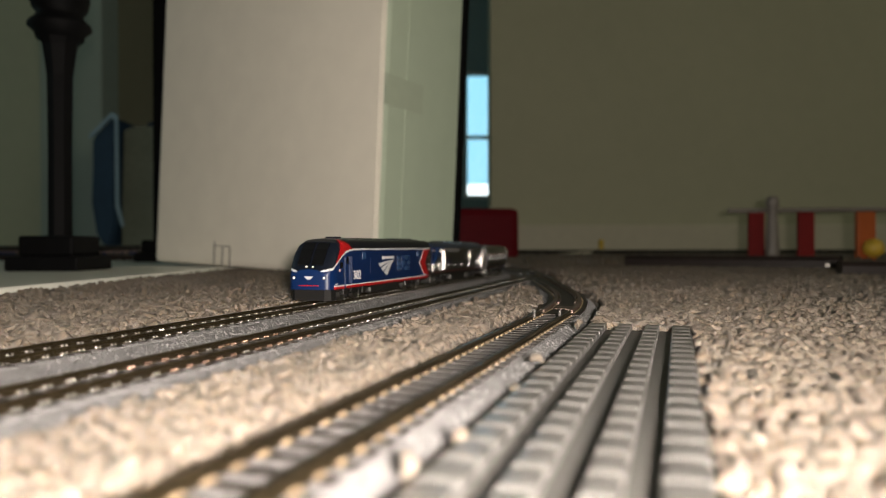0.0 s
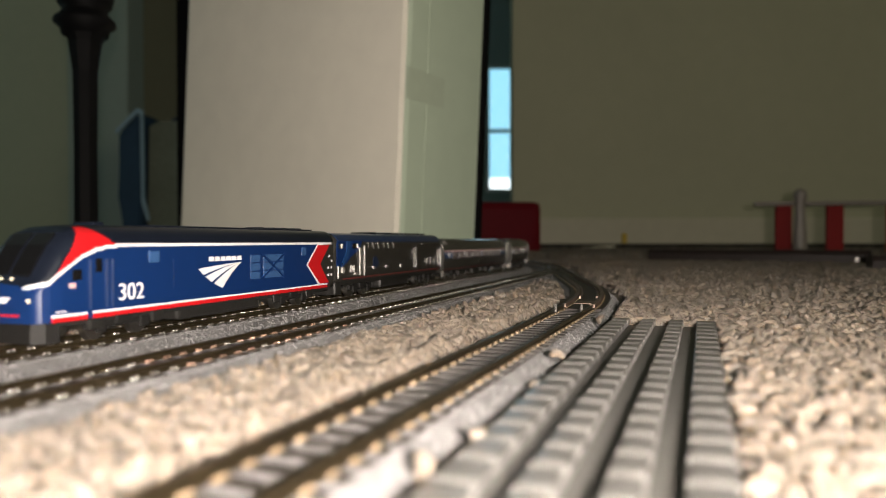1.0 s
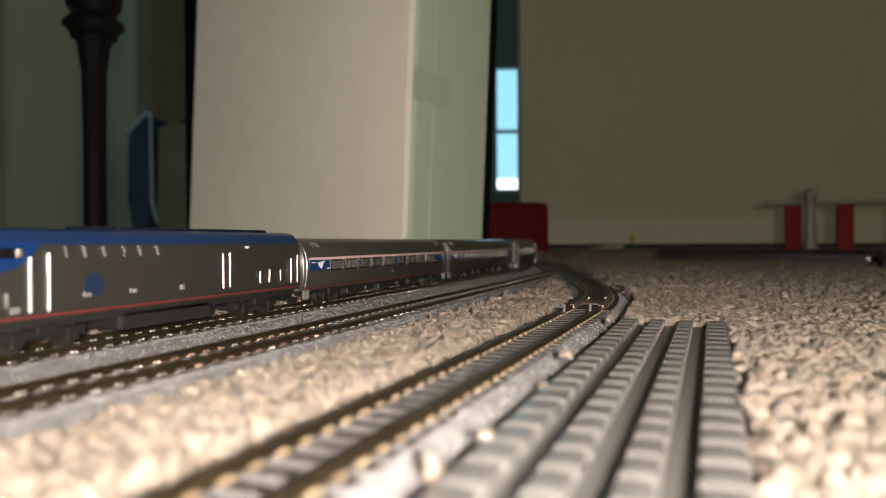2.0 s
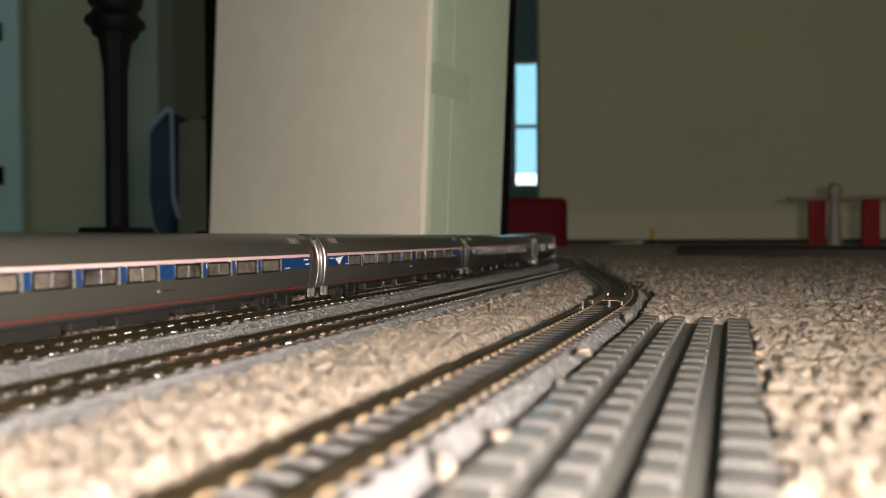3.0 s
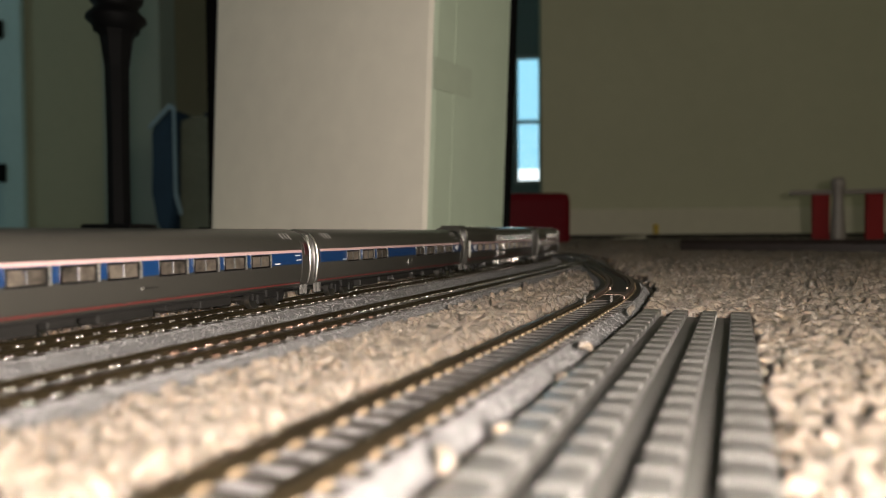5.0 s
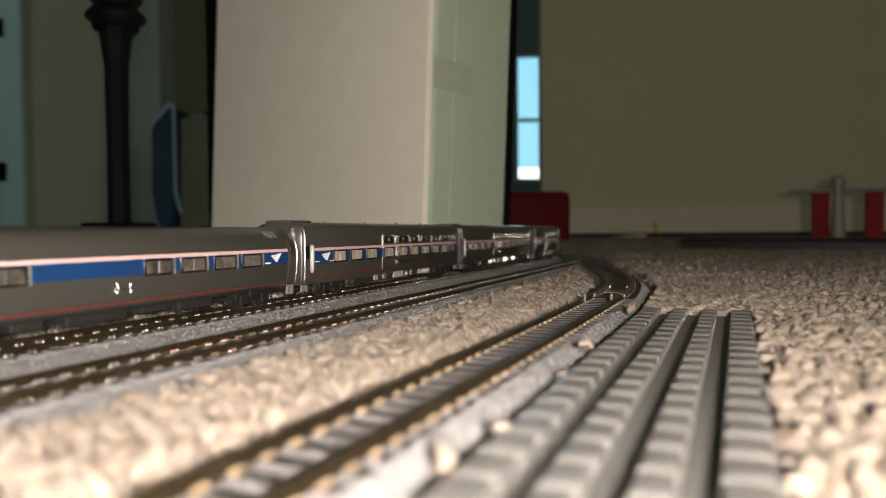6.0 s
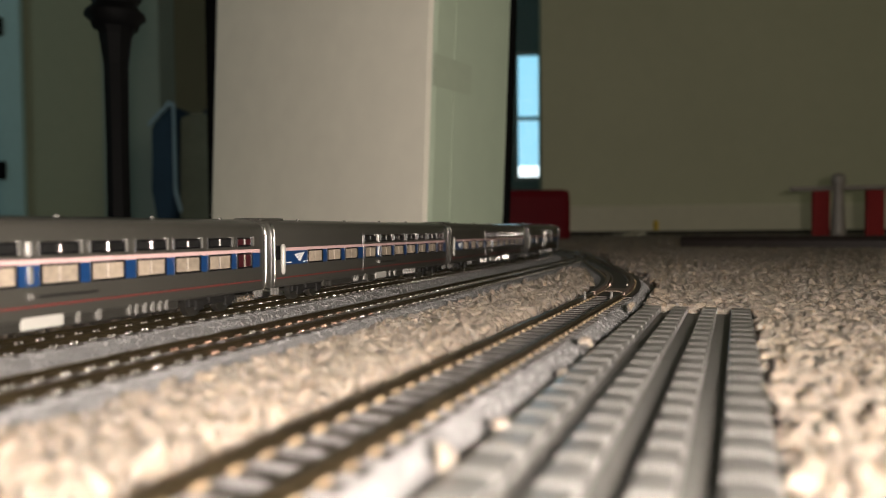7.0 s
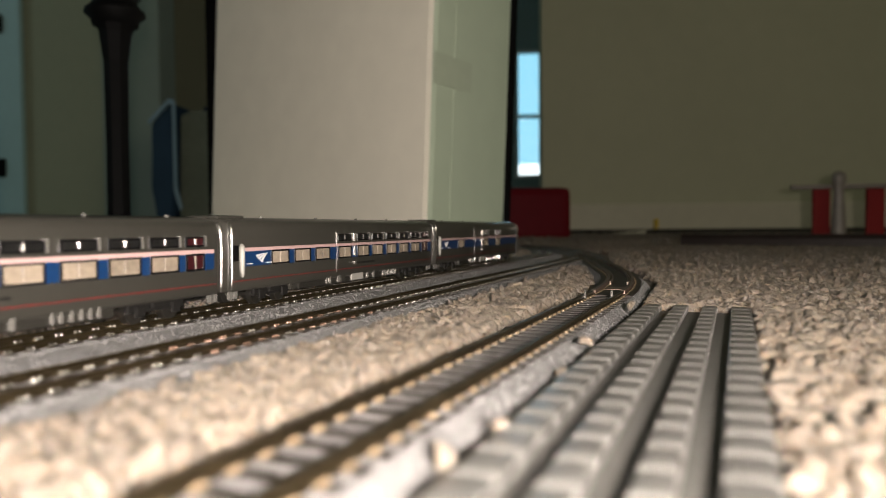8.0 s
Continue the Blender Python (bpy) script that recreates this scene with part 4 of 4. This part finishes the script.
    for a, b, m in ((0.0285, 0.0300, M_SILVER), (0.0500, 0.0510, M_BRIGHT), (0.0520, 0.0530, M_BRIGHT), (0.0575, 0.0590, M_BRIGHT), (0.0598, 0.0622, M_SILVER), (0.0670, 0.0760, M_PALEGREY), (0.0790, 0.0800, M_BRIGHT), (0.0840, 0.0852, M_BRIGHT), (0.0925, 0.0933, M_BRIGHT), (0.0945, 0.0953, M_BRIGHT), (0.0970, 0.0978, M_BRIGHT), (0.0993, 0.1001, M_BRIGHT), (0.1015, 0.1023, M_BRIGHT), (0.1036, 0.1044, M_BRIGHT)):
        bm = bmesh.new()
        cuboid(bm, half - b, half - a, 0.0080, 0.0089, 0.0030, 0.0060, bevel=0.0002)
        part("skirt_panel", bm, m, t)
    part("underframe", block(-half + 0.004, half - 0.004, -0.0072, 0.0072, 0.0046, 0.0056), M_TRUCK, t)
    truck(t, half - 0.021, 0.0084)
    truck(t, -half + 0.021, 0.0084)
    end_fittings(t, pr, half, 0.0247)
    return t


def second_diesel():
    t = thing("diesel_locomotive", "grey model diesel locomotive with blue cab and roof", "locomotive", "locomotives of the train")
    half, pr = 0.0592, DIESEL
    front = [(0.0, 0.0087, 0.0214), (0.0010, 0.0092, 0.0236), (0.0026, 0.0095, 0.0246), (0.012, 0.0095, 0.0248)]
    full = car_half(pr)
    rings = []
    for u, w, top in front + [(2 * half - 0.0012, 0.0095, 0.0248), (2 * half, 0.0090, 0.0240)]:
        k, q = w / 0.0095, (top - 0.0066) / (0.0248 - 0.0066)
        rings.append([(half - u, y * k, 0.0066 + (z - 0.0066) * q) for y, z in full])
    bm = bmesh.new()
    loft(bm, rings)
    part("body", bm, M_GREYPAINT, t, "warm grey locomotive body")
    bm = bmesh.new()
    for side in (1, -1):
        band(bm, pr, -half + 0.001, half - 0.0024, 0.0214, 0.0246, 0.0002, side, 6)
    part("roof_band", bm, M_DEEPBLUE, t, "dark blue roof")
    for side in (1, -1):
        y0, y1 = sorted((side * 0.00935, side * 0.00975))
        bm = bmesh.new()
        flat_shape(bm, [(half - 0.0002, 0.0122), (half - 0.0040, 0.0119), (half - 0.0075, 0.0132), (half - 0.0125, 0.0160), (half - 0.0188, 0.0182), (half - 0.0215, 0.0216), (half - 0.0002, 0.0216)], y0, y1)
        part("cab_side", bm, M_NAVY, t, "blue swept cab side")
        bm = bmesh.new()
        flat_shape(bm, [(half - 0.0032, 0.0124), (half - 0.0050, 0.0128), (half - 0.0088, 0.0160), (half - 0.0106, 0.0190), (half - 0.0108, 0.0216), (half - 0.0078, 0.0216), (half - 0.0072, 0.0180)], y0 + side * 0.0003, y1 + side * 0.0003)
        part("cab_swoosh", bm, M_SWOOSH, t, "lighter blue sweep")
    for a, b in ((0.0014, 0.0046), (0.0126, 0.0176)):
        bm = bmesh.new()
        cuboid(bm, half - b, half - a, 0.0094, 0.0100, 0.0188, 0.0208, bevel=0.0002)
        pane = part("cab_window", bm, M_GLASS, t)
        bm = bmesh.new()
        cuboid(bm, half - b + 0.0006, half - b + 0.0013, 0.0098, 0.01025, 0.0191, 0.0205)
        part("window_bar", bm, M_BRIGHT, pane)
    # upright handrails: round bars that catch the torch
    for a, z0, z1, r in ((0.0190, 0.0083, 0.0190, 0.00046), (0.0232, 0.0083, 0.0198, 0.00050), (0.0006, 0.0080, 0.0124, 0.00060), (0.0776, 0.0094, 0.0186, 0.00014), (0.0806, 0.0094, 0.0186, 0.00014), (0.0948, 0.0098, 0.0132, 0.00014), (0.0996, 0.0098, 0.0134, 0.00022), (0.1056, 0.0098, 0.0132, 0.00014), (0.1116, 0.0088, 0.0166, 0.00022), (0.1154, 0.0088, 0.0176, 0.00030)):
        bm = bmesh.new()
        turned(bm, [(r, z0), (r, z1)], 14, half - a, 0.0098)
        part("handrail", bm, M_CHROME, t, "thin bright metal handrail")
    for a, w in ((0.0270, 0.0002), (0.0314, 0.0005), (0.0366, 0.0005), (0.0424, 0.0002), (0.0470, 0.0005), (0.0526, 0.0005)):
        bm = bmesh.new()
        flat_shape(bm, [(half - a, 0.0210), (half - a - w, 0.0210), (half - a - w - 0.0006, 0.0187), (half - a - 0.0006, 0.0187)], 0.0090, 0.0098)
        part("louvre", bm, M_BRIGHT, t)
    for a, z, w, h in ((0.0042, 0.0098, 0.0004, 0.0020), (0.0056, 0.0098, 0.0004, 0.0020), (0.0118, 0.0098, 0.0004, 0.0026), (0.0140, 0.0098, 0.0004, 0.0026), (0.0150, 0.0084, 0.0018, 0.0012), (0.0318, 0.0104, 0.0004, 0.0009), (0.0330, 0.0104, 0.0004, 0.0009), (0.0448, 0.0104, 0.0004, 0.0009), (0.0460, 0.0104, 0.0004, 0.0009), (0.0612, 0.0100, 0.0010, 0.0013), (0.0890, 0.0200, 0.0006, 0.0006)):
        bm = bmesh.new()
        cuboid(bm, half - a - w, half - a, 0.0094, 0.0099, z, z + h)
        part("hatch_latch", bm, M_BRIGHT, t)
    bm = bmesh.new()
    rod_y(bm, half - 0.0345, 0.0128, 0.0026, 0.0094, 0.0096, 24)
    part("round_emblem", bm, M_ROUNDEL, t, "faint blue round emblem")
    bm = bmesh.new()
    for side in (1, -1):
        band(bm, pr, -half + 0.002, half - 0.006, 0.0072, 0.0077, 0.0002, side, 1)
    part("red_line", bm, M_DARKRED, t)
    for a, b in ((0.040, 0.046), (0.056, 0.072), (0.078, 0.094), (0.099, 0.106)):
        part("roof_hatch", block(half - b, half - a, -0.0046, 0.0046, 0.0245, 0.0254, bevel=0.0003), M_BLACKPAINT, t)
    part("fuel_tank", block(-0.016, 0.016, -0.0075, 0.0080, 0.0018, 0.0068, bevel=0.001), M_UNDER, t)
    part("underframe", block(-half + 0.002, half - 0.002, -0.0080, 0.0080, 0.0050, 0.0068), M_UNDER, t)
    part("pilot", block(half - 0.006, half - 0.001, -0.0085, 0.0085, 0.0016, 0.0066, bevel=0.0008), M_UNDER, t)
    truck(t, half - 0.024, 0.0095)
    truck(t, -half + 0.022, 0.0095)
    part("gangway", block(-half - 0.0022, -half, -0.0052, 0.0066, 0.0060, 0.0196, bevel=0.0009), M_CURTAIN, t, "grey beige end diaphragm")
    return t


def lead_diesel():
    t = thing("diesel_locomotive", "navy blue model diesel locomotive with red and white cab, headlights lit", "locomotive", "locomotives of the train")
    half, long = 0.063, 0.126
    NOSE = 0.0036
    shape = ((NOSE, 0.0064, 0.0130), (0.0041, 0.0078, 0.0136), (0.0048, 0.0086, 0.0146), (0.0064, 0.0092, 0.0172), (0.0088, 0.0095, 0.0208), (0.0116, 0.0095, 0.0237), (0.0145, 0.0095, 0.0248), (0.020, 0.0095, 0.0252), (0.034, 0.0095, 0.0252), (0.126, 0.0095, 0.0252))

    def section(u):
        for (u0, w0, t0), (u1, w1, t1) in zip(shape, shape[1:]):
            if u0 <= u <= u1:
                k = (u - u0) / (u1 - u0)
                return w0 + (w1 - w0) * k, t0 + (t1 - t0) * k
        return shape[-1][1:]

    def ring(u):
        w, top = section(u)
        low, sh = 0.0052, min(0.0040, (top - 0.0052) * 0.35)
        pts = [(w, low + (top - sh - low) * i / 44) for i in range(44)]
        pts += [(w - 0.0045 * (1 - math.cos(a)), top - sh + sh * math.sin(a)) for a in (math.pi / 2 * i / 16 for i in range(16))]
        pts += [(w - 0.0045, top), ((w - 0.0045) * 0.5, top + 0.00015)]
        return [(half - u, y, z) for y, z in pts + [(0.0, top + 0.0002)] + [(-y, z) for y, z in pts[::-1]]]

    def line_z(u, y):
        """Height of the white waist line: a shallow V on the nose, a rising sweep past the cab."""
        if u < 0.0062:
            return 0.0110 + 0.0021 * abs(y) / 0.0088
        for (u0, z0), (u1, z1) in zip(SWEEP, SWEEP[1:]):
            if u0 <= u <= u1:
                return z0 + (z1 - z0) * (u - u0) / (u1 - u0)
        return SWEEP[-1][1]

    SWEEP = ((0.0062, 0.0132), (0.0078, 0.0146), (0.0103, 0.0162), (0.0138, 0.0183), (0.0179, 0.0199), (0.0205, 0.0204), (0.0240, 0.0207), (0.126, 0.0207))
    us = [NOSE] + [0.0038 + 0.0002 * i for i in range(111)] + [0.026 + 0.002 * i for i in range(50)]
    us = [u for u in us if u < long] + [long]
    bm = bmesh.new()
    loft(bm, [ring(u) for u in us])
    for f in bm.faces:
        c = f.calc_center_median()
        u, y, z = half - c.x, c.y, c.z
        zc = line_z(u, y)
        wind = 0.0066 + (z - 0.0135) * 0.72
        if abs(z - zc) < 0.00038 and u < 0.125:
            f.material_index = 2
        elif z < zc:
            f.material_index = 0 if u < 0.1215 else 4
        elif u < 0.0240 - (z - 0.0207) * 1.7 and u > wind and abs(y) > 0.0056:
            f.material_index = 1
        else:
            f.material_index = 3
    part("body", bm, [M_NAVY, M_RED, M_WHITE, M_BLACKPAINT, M_GREYPAINT], t, "navy blue body with red and white cab", smooth=True)
    # windscreen, in two panes that lie on the sloping front
    for y0, y1 in ((-0.0056, -0.0004), (0.0004, 0.0056)):
        bm = bmesh.new()
        rows = []
        for u in (0.0050, 0.0066, 0.0088, 0.0112):
            top = section(u)[1]
            rows.append([(half - u + 0.0002, y, top + 0.0002 + dz) for y, dz in ((y0, 0.0), (y1, 0.0), (y1, -0.0006), (y0, -0.0006))])
        loft(bm, rows)
        part("windscreen", bm, M_GLASS, t)
    for y in (-0.0014, 0.0014):
        bm = bmesh.new()
        loft(bm, [[(half - u, y + r * math.cos(a), 0.0140 + r * math.sin(a)) for a in (0.628 * i for i in range(10))] for u, r in ((NOSE + 0.0006, 0.0004), (0.008, 0.0004))])
        part("centre_light", bm, M_LIGHT, t, "lit warm centre lamp")
    for y in (-0.0064, 0.0064):
        bm = bmesh.new()
        loft(bm, [[(half - u, y + r * math.cos(a), 0.0098 + r * math.sin(a)) for a in (0.524 * i for i in range(12))] for u, r in ((NOSE + 0.0003, 0.0010), (0.007, 0.0010))])
        hl = part("headlight", bm, M_BRIGHT, t, "silver headlight housing")
        bm = bmesh.new()
        loft(bm, [[(half - u, y + r * math.cos(a), 0.0098 + r * math.sin(a)) for a in (0.524 * i for i in range(12))] for u, r in ((NOSE, 0.00045), (NOSE + 0.002, 0.00045))])
        part("headlight_bulb", bm, M_LIGHT, hl, "lit warm bulb")
    bm = bmesh.new()
    loft(bm, [[(half - NOSE + dx, y, z) for y, z in ((-0.0019, 0.0104), (0.0019, 0.0104), (0.0006, 0.0092), (-0.0006, 0.0092))] for dx in (0.00035, -0.0008)])
    part("nose_emblem", bm, M_WHITE, t, "white nose emblem")
    bm = bmesh.new()
    cuboid(bm, half - NOSE - 0.001, half - NOSE + 0.0003, -0.0042, 0.0042, 0.0066, 0.0070)
    part("nose_stripe", bm, M_RED, t)
    for name, m, z0, z1 in (("white_line", M_WHITE, 0.0062, 0.0067), ("red_sill", M_RED, 0.0052, 0.0062)):
        bm = bmesh.new()
        for side in (1, -1):
            for a, b in ((0.0066, 0.0152), (0.0168, 0.1215)):
                y0, y1 = sorted((side * 0.0090, side * 0.0097))
                cuboid(bm, half - b, half - a, y0, y1, z0, z1)
        part(name, bm, m, t)
    for side in (1, -1):
        y0, y1 = sorted((side * 0.0093, side * 0.00966))
        o = 0.0001 * side
        for name, m, pts, q in (("chevron_edge", M_WHITE, [(0.1070, 0.0136), (0.1145, 0.0205), (0.1190, 0.0205), (0.1190, 0.0067), (0.1152, 0.0067)], 0.0), ("grey_end", M_GREYPAINT, [(0.1150, 0.0136), (0.1225, 0.0204), (0.1258, 0.0204), (0.1258, 0.0067), (0.1222, 0.0067)], 1.0), ("chevron", M_RED, [(0.1078, 0.0136), (0.1150, 0.0203), (0.1228, 0.0203), (0.1160, 0.0136), (0.1222, 0.0069), (0.1160, 0.0069)], 2.0)):
            bm = bmesh.new()
            flat_shape(bm, [(half - u, z) for u, z in pts], y0 + o * q, y1 + o * q)
            part(name, bm, m, t)
    for a, b, z0, z1 in ((0.0115, 0.0138, 0.0135, 0.0158), (0.0176, 0.0192, 0.0150, 0.0180)):
        part("cab_window", block(half - b, half - a, 0.0094, 0.0098, z0, z1, bevel=0.0002), M_GLASS, t)
    bm = bmesh.new()
    for a in (0.0160, 0.0205, 0.0222):
        cuboid(bm, half - a - 0.0003, half - a, 0.0094, 0.0099, 0.0072, 0.0178)
    part("cab_door", bm, M_DEEPBLUE, t, "dark blue cab door rails")
    part("flag_marking", block(half - 0.0122, half - 0.0106, 0.0094, 0.0097, 0.0120, 0.0130), M_PINK, t)
    part("cab_side_mark", block(half - 0.010, half - 0.0075, 0.0091, 0.0096, 0.0072, 0.0074), M_WHITE, t)
    for a, b, z0, z1 in ((0.0335, 0.0370, 0.0166, 0.0194), (0.1040, 0.1068, 0.0168, 0.0196)):
        part("side_window", block(half - b, half - a, 0.0094, 0.00972, z0, z1, bevel=0.0001), M_SHEEN, t, "pale blue side window")
    part("side_hatch", block(half - 0.0490, half - 0.0420, 0.0094, 0.0096, 0.0102, 0.0172), M_NAVY, t)
    # louvred window with its cross brace
    bm = bmesh.new()
    for z in (0.0105, 0.0130, 0.0155):
        cuboid(bm, half - 0.0795, half - 0.0748, 0.0094, 0.0097, z, z + 0.0021)
        cuboid(bm, half - 0.0925, half - 0.0815, 0.0094, 0.0097, z, z + 0.0021)
    grille = part("grille", bm, M_SHEEN, t, "pale blue glazed grille")
    bm = bmesh.new()
    for s0, s1 in (((0.0800, 0.0104), (0.0935, 0.0178)), ((0.0800, 0.0178), (0.0935, 0.0104))):
        flat_shape(bm, [(half - s0[0], s0[1]), (half - s0[0] - 0.0012, s0[1]), (half - s1[0], s1[1]), (half - s1[0] + 0.0012, s1[1])], 0.0095, 0.0099)
    part("cross_brace", bm, M_NAVY, grille)
    for u, z in ((0.1215, 0.0092), (0.1238, 0.0092), (0.1215, 0.0118), (0.1238, 0.0118), (0.1240, 0.0142), (0.1222, 0.0160)):
        part("rear_marker", block(half - u - 0.0009, half - u, 0.0095, 0.00985, z, z + 0.0008), M_WHITE, t)
    lettering(t, "302", half - 0.0238, 0.0084, 0.0038, 0.00962, M_WHITE)
    emblem(t, half - 0.0515, 0.0088, 0.0190, 0.0070, 0.0095, M_WHITE)
    for k in range(6):
        u = 0.0557 + 0.00248 * k
        bm = bmesh.new()
        flat_shape(bm, [(half - u, 0.0163), (half - u - 0.0021, 0.0163), (half - u - 0.0019, 0.0175), (half - u - 0.0002, 0.0175)], 0.0094, 0.00972)
        part("name_block", bm, M_WHITE, t, "white block of lettering")
    for a, w in ((0.0235, 0.003), (0.090, 0.002), (0.097, 0.002), (0.103, 0.0025), (0.111, 0.004)):
        part("roof_pod", block(half - a - w, half - a, -0.0030, 0.0030, 0.0250, 0.0261, bevel=0.0003), M_BLACKPAINT, t)
    part("roof_deck", block(half - 0.120, half - 0.040, -0.0044, 0.0044, 0.0250, 0.0257, bevel=0.0003), M_BLACKPAINT, t)
    part("underframe", block(-half + 0.001, half - 0.006, -0.0082, 0.0082, 0.0040, 0.0054), M_UNDER, t)
    part("fuel_tank", block(-0.018, 0.018, -0.0076, 0.0084, 0.0016, 0.0050, bevel=0.001), M_UNDER, t)
    bm = bmesh.new()
    loft(bm, [[(half - u, y * k, z) for y, z in ((-0.0088, 0.0010), (-0.0088, 0.0056), (0.0088, 0.0056), (0.0088, 0.0010))] for u, k in ((0.0042, 0.72), (0.0060, 0.95), (0.0090, 1.0))])
    part("pilot", bm, M_TRUCK, t, "dark front pilot")
    for a in (0.0165, 0.0355, 0.0885, 0.1085):
        part("truck_spring", block(half - a - 0.004, half - a, 0.0078, 0.0088, 0.0024, 0.0050, bevel=0.0006), M_UNDER, t)
    truck(t, half - 0.027, 0.0098)
    truck(t, -half + 0.025, 0.0098)
    return t


M_SHEEN = mat("pale_blue_glazing", (0.018, 0.048, 0.122), 0.25, 0, 300, 0.1)
lead, second = lead_diesel(), second_diesel()
coach = amfleet(False)
cafe = amfleet(True)
deck = superliner("coach")
last = superliner("last")
# order of the train: vehicle, distance of its middle along the line at the start, distance of its trucks from its middle
FIRST = 0.2669
TRAIN = [(lead, 0.0815, 0.038), (second, 0.2065, 0.037), (coach, FIRST + 0.146 * 0.5, 0.05), (copy_thing(coach, Matrix()), FIRST + 0.146 * 1.5, 0.05), (copy_thing(coach, Matrix()), FIRST + 0.146 * 2.5, 0.05), (cafe, FIRST + 0.146 * 3.5, 0.05), (deck, FIRST + 0.146 * 4.5, 0.05), (copy_thing(deck, Matrix()), FIRST + 0.146 * 5.5, 0.05), (copy_thing(deck, Matrix()), FIRST + 0.146 * 6.5, 0.05), (last, FIRST + 0.146 * 7.5, 0.05)]
# seconds and metres that the train has gone
GONE = [(0, 0.0), (0.5, 0.0670), (1.0, 0.1371), (1.5, 0.2124), (2.8, 0.4015), (3.5, 0.5050), (4.0, 0.5792), (4.5, 0.6529), (5.8, 0.8504), (6.5, 0.9623), (7.0, 1.0437), (7.5, 1.1257), (8.0, 1.2089)]


def gone(t):
    """Distance gone: a smooth curve through GONE."""
    slope = []
    for i in range(len(GONE)):
        (t0, d0), (t1, d1) = GONE[max(i - 1, 0)], GONE[min(i + 1, len(GONE) - 1)]
        slope.append((d1 - d0) / (t1 - t0))
    for i in range(len(GONE) - 1):
        (t0, d0), (t1, d1) = GONE[i], GONE[i + 1]
        if t <= t1:
            w = t1 - t0
            k = (t - t0) / w
            return d0 * (1 + 2 * k) * (1 - k) ** 2 + slope[i] * w * k * (1 - k) ** 2 + d1 * k * k * (3 - 2 * k) + slope[i + 1] * w * k * k * (k - 1)
    return GONE[-1][1]


def on_line(s, half):
    xa, ya, _ = PLAN_A.at(s - half)
    xb, yb, _ = PLAN_A.at(s + half)
    turn = math.degrees(math.atan2(ya - yb, xa - xb))
    return pose((xa + xb) / 2, (ya + yb) / 2, RAIL, 0, 0, turn)


def motions():
    for ob, s, half in TRAIN:
        walk(ob, [(t, on_line(s - gone(t), half)) for t in (0.25 * i for i in range(33))])


motions()
